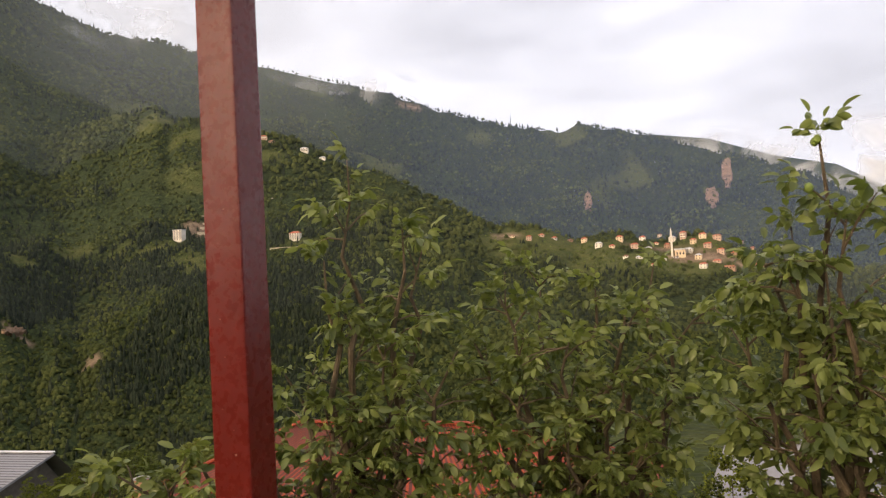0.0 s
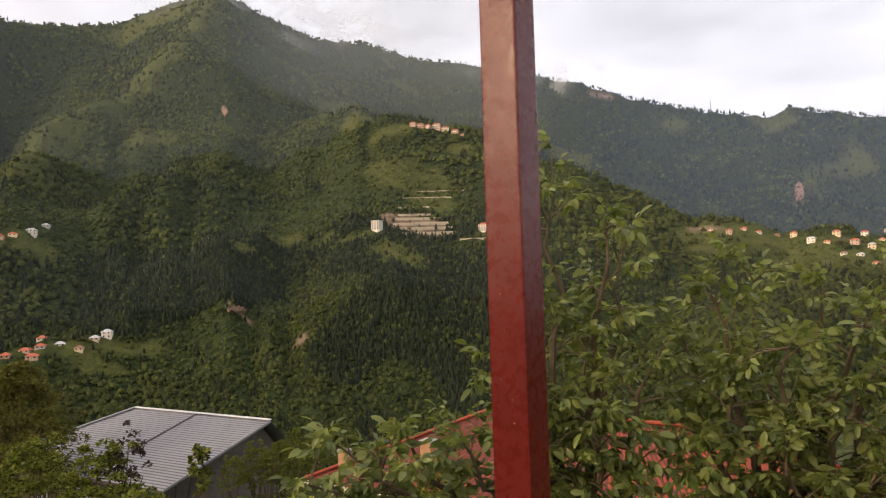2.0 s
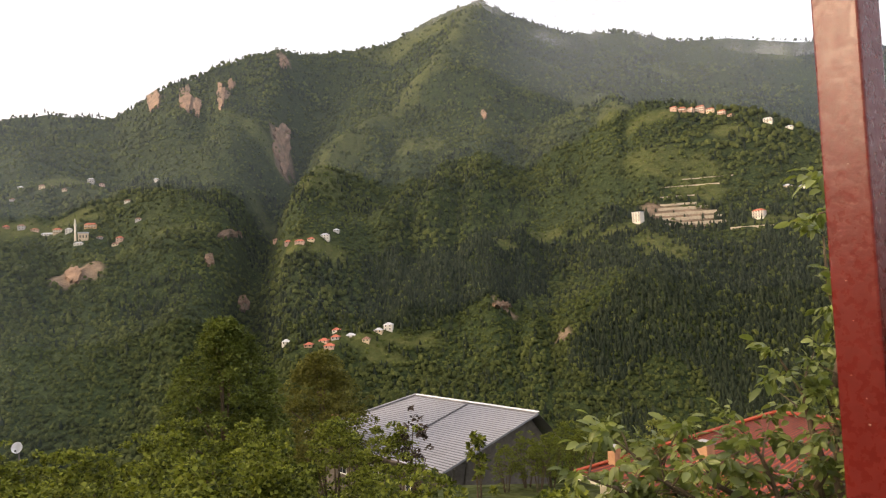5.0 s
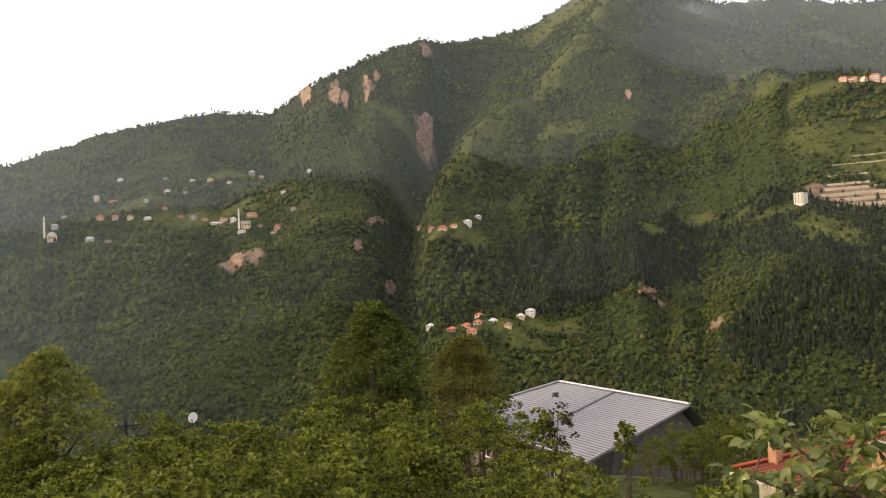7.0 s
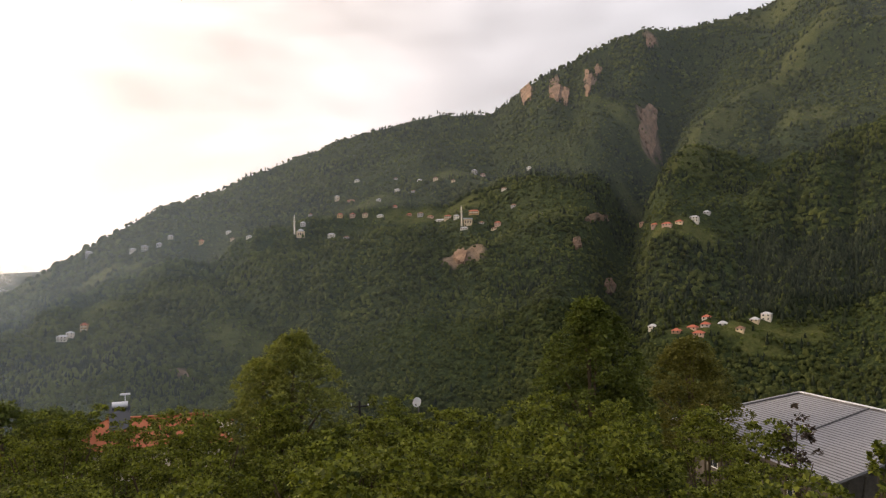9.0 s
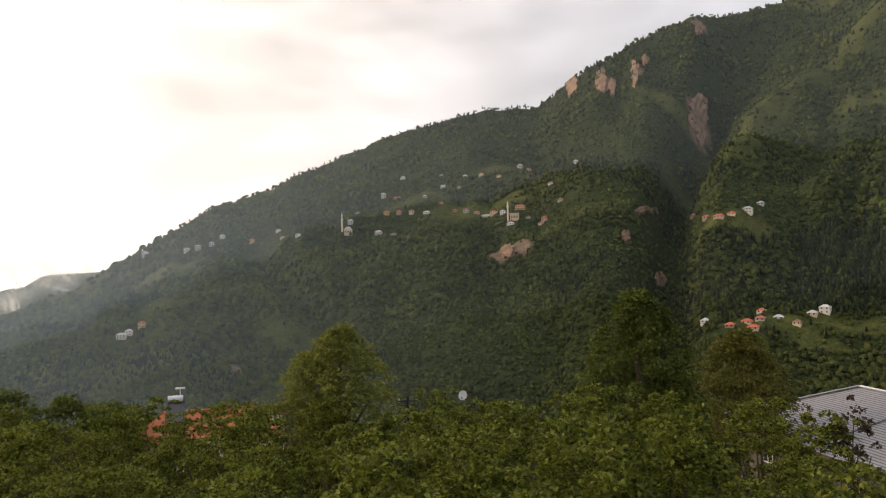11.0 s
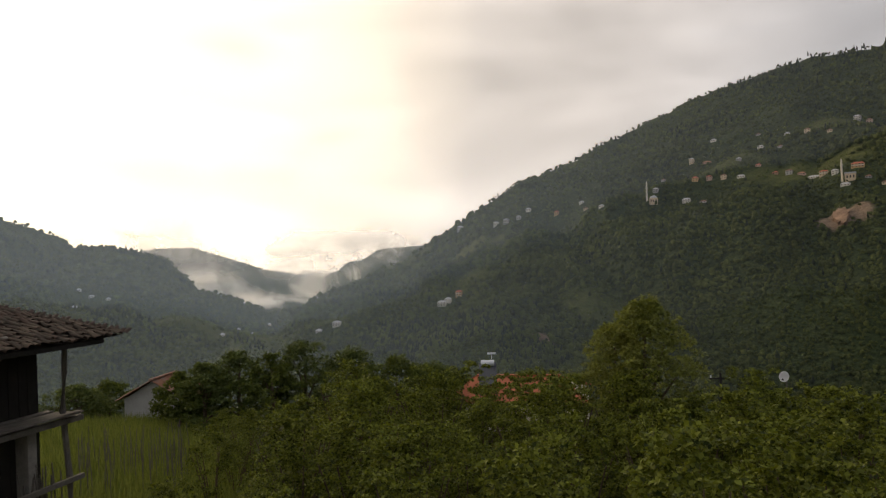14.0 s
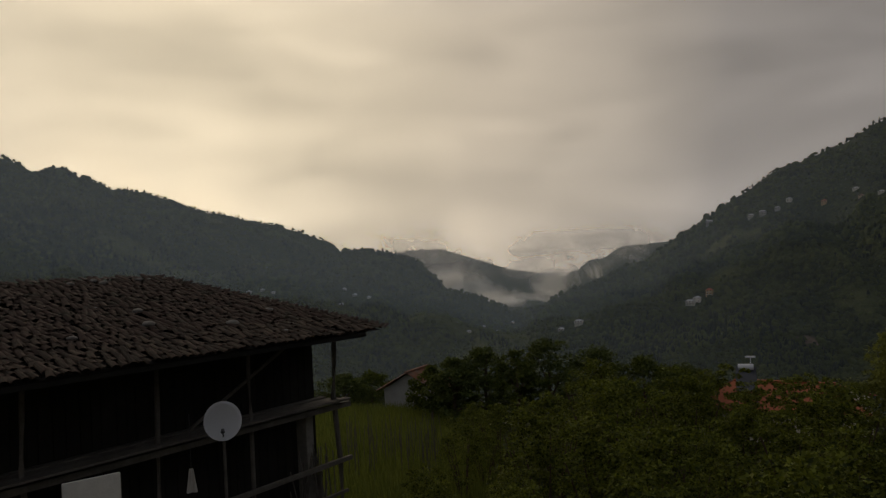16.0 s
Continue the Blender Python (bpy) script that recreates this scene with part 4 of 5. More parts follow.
# plain shell of the house behind the viewer: slab underfoot and the wall at the back
tagged(part("floor", one_box(-2.6, -2.4, 4.25, 3.2, 1.25, 4.45, 0.01), M_CONCRETE), "plain concrete balcony slab", "floor", kind="structure")
tagged(part("wall_south", one_box(-1.2, -2.7, -1.2, 9.0, -2.42, 7.4, 0.01), M_PLASTER), "plain plastered house wall", "wall", kind="structure")
tagged(part("wall_base", one_box(-2.4, -2.41, -1.2, 3.0, 1.0, 4.24, 0.01), M_PLASTER), "plain plastered storey under the balcony", "wall", kind="structure")


# ---- leaves ----
def leaf_points(length, width, fold=0.18, droop=0.12):
    """One leaf along +y, folded at the midrib and bent down: points and triangles."""
    st = [(0.0, 0.0), (0.2, 0.37), (0.5, 0.5), (0.82, 0.36), (1.0, 0.0)]
    v, mid = [], []
    for t, w in st:
        z = -droop * length * t * t
        v.append((0, t * length, z))
        if w:
            v += [(-w * width, t * length, z + fold * width * w * 2), (w * width, t * length, z + fold * width * w * 2)]
    v = np.array(v)
    f = np.array([(0, 1, 2), (0, 3, 1), (2, 1, 4), (2, 4, 5), (1, 3, 6), (1, 6, 4), (5, 4, 7), (5, 7, 8), (4, 6, 9), (4, 9, 7), (8, 7, 10), (7, 9, 10)])
    return v, f


def turned(v, m):
    return v @ np.array(m.to_3x3()).T + np.array(m.translation)


def spray(rng, points, heading_out, length, width, simple=True):
    """Leaves at points, each pointing roughly away along heading_out, with jitter. Returns points and faces in one island a leaf."""
    n = len(points)
    if simple:
        base = np.array([(0, 0, 0), (-0.5 * width, 0.55 * length, 0.12 * width), (0, length, -0.12 * length), (0.5 * width, 0.55 * length, 0.12 * width)])
        face_ = np.array([(0, 2, 1), (0, 3, 2)])
    else:
        base, face_ = leaf_points(length, width)
    yv = heading_out + rng.normal(0, 0.55, (n, 3))
    yv /= np.linalg.norm(yv, axis=1, keepdims=True) + 1e-9
    up = np.array([0, 0, 1.0]) + rng.normal(0, 0.45, (n, 3))
    xv = np.cross(yv, up)
    xv /= np.linalg.norm(xv, axis=1, keepdims=True) + 1e-9
    zv = np.cross(xv, yv)
    size = rng.uniform(0.65, 1.25, n)[:, None, None]
    b = base[None] * size
    v = points[:, None] + b[..., :1] * xv[:, None] + b[..., 1:2] * yv[:, None] + b[..., 2:3] * zv[:, None]
    f = face_[None] + (np.arange(n) * len(base))[:, None, None]
    return v.reshape(-1, 3), f.reshape(-1, 3)


def crown_mesh(name, rng, clumps, leaves, length, width, spread, simple=True, flat=0.4):
    """Clumps: centres with radius. Leaves lie in the outer shell of each clump."""
    pts, outs = [], []
    for c, rad in clumps:
        d = rng.normal(0, 1, (leaves, 3))
        d /= np.linalg.norm(d, axis=1, keepdims=True)
        d[:, 2] = np.where(d[:, 2] < -0.3, -d[:, 2], d[:, 2])
        k = rng.uniform(0.35, 1.0, (leaves, 1)) ** 0.6
        pts.append(np.array(c) + d * k * rad * np.array([1, 1, spread]))
        o = d * np.array([0.9, 0.9, flat])
        o[:, 2] -= 0.1
        outs.append(o)
    v, f = spray(rng, np.concatenate(pts), np.concatenate(outs), length, width, simple)
    return raw_mesh(name, v, f)


# ---- hazel bushes on the terrace below ----
def hazel_variant(seed):
    rng = np.random.default_rng(seed)
    clumps = []
    for k in range(74):
        a, h = rng.uniform(0, math.tau), rng.uniform(0.0, 1.0) ** 0.8
        rad = 1.5 * (1 - 0.6 * h ** 2) * rng.uniform(0.45, 1.0) ** 0.7
        clumps.append(((rad * math.cos(a), rad * math.sin(a), 0.9 + 2.6 * h * rng.uniform(0.75, 1.08)), rng.uniform(0.17, 0.32)))
    for k in range(16):
        a = rng.uniform(0, math.tau)
        rad = rng.uniform(0.1, 0.85)
        clumps.append(((rad * math.cos(a), rad * math.sin(a), rng.uniform(3.2, 3.9)), rng.uniform(0.10, 0.2)))
    leaves = crown_mesh("foliage", rng, clumps, 56, 0.094, 0.072, 0.5)
    bm = bmesh.new()
    for k in range(7):
        a = rng.uniform(0, math.tau)
        p = [Vector((0.15 * math.cos(a), 0.15 * math.sin(a), -0.3)), Vector((0.5 * math.cos(a), 0.5 * math.sin(a), 1.3)), Vector((1.0 * math.cos(a), 1.0 * math.sin(a), 2.9))]
        limb(bm, p, (0.04, 0.03, 0.012), 5)
    stems = bpy.data.meshes.new("stems")
    bm.to_mesh(stems)
    bm.free()
    leaves.materials.append(M_HAZEL), stems.materials.append(M_BARK)
    return leaves, stems


HAZELS = [hazel_variant(40 + k) for k in range(6)]


def hazel_bush(x, y, size, spin, k, label="dense green hazel bush on the terrace slope"):
    e = thing("hazel_bush", (x, y, land_at(x, y)), spin, label, "bush", "hazel bushes")
    e.scale = (size, size, size)
    for nm, me in zip(("foliage", "stem_mass"), HAZELS[k % 6]):
        tagged(new(nm, me), kind="stuff").parent = e


def hazel_field():
    rng = random.Random(11)
    r = 9.0
    while r < 33:
        b = 26.0 + rng.uniform(0, 3)
        while b < 122:
            rr = r + rng.uniform(-0.6, 0.6)
            p = heading(b) * rr
            grass = b > 110 and rr > 14.5 and not (b < 116 and rr < 19)
            barn = b > 113 and rr < 19
            far = rr > np.interp(b, [26, 34, 38, 42, 50, 70, 95, 122], [14, 15, 20, 25, 26, 28, 32, 34])
            if not (grass or barn or far):
                hazel_bush(p.x, p.y, rng.uniform(0.78, 1.16) * (0.92 if b < 45 else 1.14 if 78 < b < 88 and rr > 24 else 0.62 if b > 100 and rr > 20 else 0.72 if b > 104 else 1.0), rng.uniform(0, 360), rng.randrange(6))
            b += math.degrees(2.3 / r) * rng.uniform(0.85, 1.2)
        r += 2.1


hazel_field()
rng_under = random.Random(3)
for b, r, size in ((28.3, 31, 0.58), (30.2, 31, 0.60), (31.8, 30, 0.5), (27.0, 33, 0.65), (29.3, 30, 0.52), (25.8, 32, 0.6)):
    p = heading(b) * r
    hazel_bush(p.x, p.y, size, b * 40, int(b), "low hazel bush beside the grey-roofed house")
for b in range(-46, 24, 6):
    for r in (11.5, 15.5):
        p = heading(b + rng_under.uniform(-2, 2)) * (r + rng_under.uniform(-1, 1))
        hazel_bush(p.x, p.y, rng_under.uniform(0.75, 0.9), rng_under.uniform(0, 360), rng_under.randrange(6), "dense green hazel bush behind the walnut trees")


# ---- single trees ----
def tree(name, bearing, r, top, spread, low, material, seed, label, clumps=70, leaves=60, size=0.14, lean=0.0):
    """A tree with a trunk, limbs and a ragged crown: top and low are heights of the crown."""
    rng = np.random.default_rng(seed)
    p = heading(bearing) * r
    g = land_at(p.x, p.y)
    e = thing(name, (p.x, p.y, g), seed * 37 % 360, label, "tree", "trees below the terrace")
    h0, h1 = max(0.7, low - 1.0 - g), top - g
    bm = bmesh.new()
    limb(bm, [Vector((0, 0, -0.4)), Vector((0.05, 0, h0 * 0.6)), Vector((lean * 0.5, 0.1, h0 + (h1 - h0) * 0.45)), Vector((lean, 0, h0 + (h1 - h0) * 0.85))], [q * min(1.0, spread / 2.2) for q in (0.17, 0.14, 0.09, 0.03)], 8)
    part("trunk", bm, M_BARK, e)
    cl = []
    for k in range(clumps):
        t = rng.uniform(0, 1)
        a = rng.uniform(0, math.tau)
        lobe = 1 + 0.22 * math.sin(3 * a + seed) * math.sin(5 * t + seed)
        env = spread * (0.78 + 0.5 * t) * (1 - t ** 2.4 * 0.9) * lobe * rng.uniform(0.06, 1.0) ** 0.5
        c = Vector((env * math.cos(a) + lean * t, env * math.sin(a), h0 + (h1 - h0) * t))
        cl.append((tuple(c), rng.uniform(0.10, 0.21) * spread))
    # shoots that stand out of the crown
    for k in range(clumps // 7):
        t, a = rng.uniform(0.25, 1.04), rng.uniform(0, math.tau)
        env = spread * (0.78 + 0.5 * t) * (1 - min(1.0, t) ** 2.4 * 0.9) * rng.uniform(1.0, 1.22)
        cl.append(((env * math.cos(a) + lean * t, env * math.sin(a), h0 + (h1 - h0) * t), rng.uniform(0.05, 0.10) * spread))
    for k in range(7):
        c = Vector(cl[k * len(cl) // 7][0])
        s = Vector((0, 0, h0 + (c.z - h0) * 0.35))
        bm = bmesh.new()
        limb(bm, [s, (s + c) / 2 + Vector((0, 0, 0.2)), c], [q * min(1.0, spread / 2.2) for q in (0.07, 0.045, 0.015)], 6)
        part("limb", bm, M_BARK, e)
    me = crown_mesh("crown", rng, cl, leaves, size, size * 0.7, 0.75, True, 0.5)
    finish("crown", me, material, e)
    return e


tree("broadleaf_tree", 53.3, 31, 4.7, 2.6, -2.6, M_DARKLEAF, 3, "tall dark green broadleaf tree below the terrace", 330, 62, 0.16)
tree("broadleaf_tree", 50.9, 32, 1.4, 1.6, -3.0, M_DARKLEAF, 14, "dark green broadleaf tree leaning on its neighbour", 150, 60, 0.16)
tree("olive_green_tree", 45.9, 43, 2.0, 3.0, -3.4, M_OLIVELEAF, 4, "round olive-green tree behind the grey roof", 300, 60, 0.17)
tree("light_green_tree", 76.4, 27, 3.9, 2.35, -0.6, M_LIGHTLEAF, 5, "airy light green tree among the hazels", 330, 32, 0.145)
tree("light_green_tree", 78.7, 28, 3.0, 1.8, -0.8, M_LIGHTLEAF, 15, "airy light green tree among the hazels", 150, 46, 0.13)
tree("hazel_sapling", 34.4, 14.5, 2.9, 0.5, 1.3, M_HAZEL, 41, "slender hazel shoots standing before the grey roof", 26, 26, 0.11)
tree("plum_sapling", 39.2, 20.5, 2.5, 0.75, 0.2, M_PLUM, 42, "small dark purple-leaved plum before the grey roof", 34, 26, 0.10)
for k, (b, r, top, wide) in enumerate(((96, 40, 0.7, 2.4), (99.5, 41, 1.2, 2.3), (103, 42, 1.8, 2.2), (105.5, 41, 1.2, 1.8), (108, 43, 1.2, 2.4), (110.5, 42, 0.8, 2.0), (112.3, 44, 0.2, 1.6), (93, 41, 0.2, 2.2), (119.3, 52, -1.2, 2.5), (117.2, 56, -1.6, 2.2))):
    tree("hedge_tree", b, r, top - 0.4, wide, top - 5.2, M_HEDGE if k % 3 else M_DARKLEAF, 60 + k, "dull green tree in the hedge beyond the field", 110, 36, 0.19)

rng_low = random.Random(31)
for b in range(20, 114, 5):
    r = rng_low.uniform(56, 82)
    if 27 < b < 46:
        r += 14
    low_top = EYE - r * math.tan(radians(rng_low.uniform(11.0, 13.0)))
    tree("slope_tree", b + rng_low.uniform(-2, 2), r, low_top, rng_low.uniform(2.6, 3.6), low_top - 5.5, M_DARKLEAF if b % 2 else M_LIGHTLEAF, 80 + b, "leafy tree on the slope below the houses", 90, 36, 0.26)


# ---- walnut trees in front of the balcony ----
def walnut_leaf(seed):
    """A compound leaf: a stalk with five broad leaflets."""
    rng = np.random.default_rng(seed)
    vs, fs, n = [], [], 0
    for k, (t, side) in enumerate(((0.32, 1), (0.40, -1), (0.62, 1), (0.70, -1), (0.95, 0))):
        v, f = leaf_points(rng.uniform(0.10, 0.135) * (1.2 if side == 0 else 1.0), rng.uniform(0.055, 0.075), 0.2, rng.uniform(0.2, 0.6))
        m = pose(0, t * 0.24, -0.05 * t * t, rng.uniform(-55, 0), rng.uniform(-35, 35), -side * rng.uniform(45, 80))
        vs.append(turned(v, m)), fs.append(f + n)
        n += len(v)
    stalk = np.array([(-0.0025, 0, 0), (0.0025, 0, 0), (0.0015, 0.23, -0.045), (-0.0015, 0.23, -0.045)])
    vs.append(stalk), fs.append(np.array([(0, 1, 2), (0, 2, 3)]) + n)
    me = raw_mesh("leaf", np.concatenate(vs), np.concatenate(fs))
    me.materials.append(M_WALNUT)
    me.polygons.foreach_set("use_smooth", [True] * len(me.polygons))
    return me


WALNUT_LEAVES = [walnut_leaf(70 + k) for k in range(7)]
NUT = bpy.data.meshes.new("nut")
bm = bmesh.new()
bmesh.ops.create_icosphere(bm, subdivisions=2, radius=0.029)
bmesh.ops.scale(bm, vec=(1, 1, 1.15), verts=bm.verts)
bm.to_mesh(NUT)
bm.free()
NUT.materials.append(M_NUT)
NUT.polygons.foreach_set("use_smooth", [True] * len(NUT.polygons))


def walnut_tree(bearing, r, fork, tips, seed, label, leaf_count=300, twigs=11, nuts=13):
    rng = random.Random(seed)
    p = heading(bearing) * r
    g = land_at(p.x, p.y)
    e = thing("walnut_tree", (p.x, p.y, g), 0, label, "tree", "walnut trees by the balcony")
    top = Vector((0, 0, fork - g))
    bm = bmesh.new()
    limb(bm, [Vector((0, 0, -0.4)), Vector((0.04, 0.03, top.z * 0.5)), top], (0.15, 0.12, 0.09), 9)
    part("trunk", bm, M_BARK, e)
    ends = []
    for b, h, rr, lush in tips:
        tip = aim(b, h, rr) - Vector((p.x, p.y, g))
        s = top + Vector((0, 0, -rng.uniform(0, 0.5)))
        pts = []
        for k in range(9):
            t = k / 8
            q = s.lerp(tip, t)
            level = t ** 0.75
            q.x, q.y = s.x + (tip.x - s.x) * level, s.y + (tip.y - s.y) * level
            q.z = s.z + (tip.z - s.z) * t ** 1.2
            pts.append(q + Vector((rng.uniform(-1, 1), rng.uniform(-1, 1), rng.uniform(-1, 1))) * 0.10 * (0 < k < 8))
        bm = bmesh.new()
        limb(bm, pts, [0.050 * (1 - k / 8) ** 0.8 + 0.007 for k in range(9)], 7)
        part("branch", bm, M_BARK, e)
        bm = bmesh.new()
        for k in range(int(twigs * lush)):
            t = rng.uniform(0.2, 1.0) ** 0.8 * 8
            i = min(7, int(t))
            s0 = pts[i].lerp(pts[i + 1], t - i)
            d = Vector((rng.uniform(-1, 1), rng.uniform(-1, 1), rng.uniform(-0.25, 1.0))).normalized()
            length = rng.uniform(0.22, 0.6) * (1.15 - 0.05 * t)
            e0 = s0 + d * length
            limb(bm, [s0, s0 + d * length * 0.5 + Vector((0, 0, 0.03)), e0], (0.010, 0.007, 0.004), 5)
            ends.append((e0, d)), ends.append((s0 + d * length * 0.55, d))
        ends += [(pts[8], (pts[8] - pts[7]).normalized())] * 2
        tagged(part("twig_spray", bm, M_BARK, e), kind="stuff")
    made = 0
    rest_v, rest_f, n = [], [], 0
    order = [(q, d, k) for q, d in ends for k in range(3)]
    rng.shuffle(order)
    for q, d, k in order:
        out = (d + Vector((rng.uniform(-1, 1), rng.uniform(-1, 1), rng.uniform(-0.55, 0.45))) * 0.9).normalized()
        m = Matrix.Translation(q) @ out.to_track_quat("Y", "Z").to_matrix().to_4x4() @ pose(0, 0, 0, 0, rng.uniform(-50, 50), 0)
        sc = rng.uniform(0.55, 0.98)
        m = m @ Matrix.Diagonal((sc, sc, sc, 1))
        me = WALNUT_LEAVES[rng.randrange(7)]
        if made < leaf_count:
            o = new("leaf", me)
            o.parent, o.matrix_basis = e, m
            made += 1
        else:
            v = np.empty(len(me.vertices) * 3, np.float32)
            me.vertices.foreach_get("co", v)
            f = np.empty(len(me.polygons) * 3, np.int32)
            me.polygons.foreach_get("vertices", f)
            v = v.reshape(-1, 3).astype(float) @ np.array(m.to_3x3()).T + np.array(m.translation)
            rest_v.append(v), rest_f.append(f.reshape(-1, 3) + n)
            n += len(v)
    if rest_v:
        tagged(finish("leaf_mass", raw_mesh("leaf_mass", np.concatenate(rest_v), np.concatenate(rest_f)), M_WALNUT_MASS, e, smooth=True), kind="stuff")
    for k in range(nuts):
        q, d = ends[rng.randrange(len(ends))]
        for j in range(rng.randint(1, 3)):
            o = new("nut", NUT)
            o.parent, o.location = e, q + Vector((rng.uniform(-0.035, 0.035), rng.uniform(-0.035, 0.035), -0.02 + rng.uniform(-0.03, 0.03)))
    return e


walnut_tree(7.0, 6.9, 3.6, [(7.2, 6.6, 6.2, 1.5), (3.2, 4.2, 6.5, 1.1), (9.5, 2.0, 6.3, 0.8), (1.5, 3.0, 7.0, 1.0), (13.0, -6.5, 6.2, 1.0), (25.0, -12.6, 6.2, 0.9), (19.5, -12.3, 6.3, 0.9), (27.5, -15.3, 6.0, 0.8), (22.0, -15.3, 6.1, 0.9),
                            (5.0, -5.0, 6.4, 1.3), (10.0, -9.5, 6.2, 1.3), (0.0, -7.0, 6.3, 1.3), (15.0, -13.0, 6.2, 1.0), (3.5, -11.0, 6.2, 1.2)], 21, "leafy young walnut tree with green nuts", 300)
walnut_tree(-9.0, 7.2, 3.4, [(-4.3, -1.6, 6.8, 1.2), (-7.6, -0.6, 7.6, 1.3), (-11.8, -1.4, 7.2, 1.2), (-16.3, 0.2, 7.0, 0.6), (-14.0, -3.0, 6.6, 1.2), (-2.0, -5.0, 6.8, 1.2), (-19.0, -4.0, 6.8, 1.2), (-9.5, -5.5, 6.4, 1.4),
                             (-5.5, -9.0, 6.4, 1.4), (-13.5, -8.5, 6.4, 1.4), (-18.0, -9.0, 6.4, 1.3), (-9.0, -12.5, 6.3, 1.3), (-15.0, -13.0, 6.3, 1.2), (-3.0, -13.0, 6.3, 1.1)], 22, "leafy walnut tree with forked limbs and green nuts", 300)
walnut_tree(-29.5, 6.2, 3.2, [(-28.2, 8.6, 5.5, 0.55), (-26.0, 2.4, 5.4, 1.1), (-29.5, 2.6, 5.4, 1.1), (-32.5, 1.2, 5.5, 1.2), (-24.0, 0.0, 5.6, 1.3), (-28.0, -1.0, 5.4, 1.3), (-33.0, -2.0, 5.4, 1.4), (-22.5, -5.5, 5.6, 1.3),
                              (-27.0, -6.0, 5.4, 1.3), (-32.0, -7.0, 5.4, 1.4), (-24.0, -10.5, 5.5, 1.2), (-29.0, -11.5, 5.4, 1.2), (-34.0, -12.0, 5.4, 1.2), (-37.5, 1.0, 5.6, 1.2), (-38.0, -6.0, 5.6, 1.2)], 23, "tall leafy walnut tree with a bare top sprig", 300)


# ---- houses below the terrace ----
def sheet_roof(name, parent, corners, material, pitch=0.16, high=0.035, thick=0.03, label="", grooves=None):
    """Corrugated sheet over a four-sided slope: corners are low left, low right, top right, top left. Waves run up the slope."""
    a, b, c, d = (Vector(p) for p in corners)
    n = max(6, int(max((b - a).length, (c - d).length) / pitch * 2))
    up = (b - a).cross(d - a).normalized()
    rows, verts, faces = 5, [], []
    for j in range(rows + 1):
        v = j / rows
        for i in range(n + 1):
            u = i / n
            p = a.lerp(b, u).lerp(d.lerp(c, u), v) + up * (high * (1 if i % 2 else -1) * 0.5 + thick)
            verts.append(p)
    faces = [(j * (n + 1) + i, j * (n + 1) + i + 1, (j + 1) * (n + 1) + i + 1, (j + 1) * (n + 1) + i) for j in range(rows) for i in range(n)]
    ob = finish(name, raw_mesh(name, [p[:] for p in verts], faces), material, parent, label)
    # every second rib face gets the darker colour, as painted groove shade
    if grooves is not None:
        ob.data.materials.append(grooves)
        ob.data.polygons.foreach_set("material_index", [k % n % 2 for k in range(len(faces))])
    return ob


def bar(parent, name, a, b, w, h, material, label=""):
    """A straight timber, capping or flashing from a to b."""
    a, b = Vector(a), Vector(b)
    d = b - a
    m = Matrix.Translation(a) @ d.to_track_quat("X", "Z").to_matrix().to_4x4()
    return part(name, one_box(0, -w / 2, -h / 2, d.length, w / 2, h / 2, min(w, h) * 0.12, m), material, parent, label)


def chimney(parent, x, y, z0, z1, w=0.28):
    c = part("chimney", one_box(x - w, y - w, z0, x + w, y + w, z1, 0.02), M_BRICKS, parent, "tan brick chimney")
    part("chimney_cap", one_box(x - w * 1.2, y - w * 1.2, z1, x + w * 1.2, y + w * 1.2, z1 + 0.09, 0.02), M_CONCRETE, c)


def window(parent, x, y0, z, w=0.9, h=1.1):
    f = part("window", one_box(x - w / 2, y0 - 0.03, z, x + w / 2, y0 + 0.03, z + h, 0.01), M_WHITE, parent)
    for s in (-1, 1):
        part("pane", one_box(x + s * w * 0.24 - w * 0.2, y0 - 0.045, z + 0.08, x + s * w * 0.24 + w * 0.2, y0 - 0.02, z + h - 0.08), M_GLASS, f)


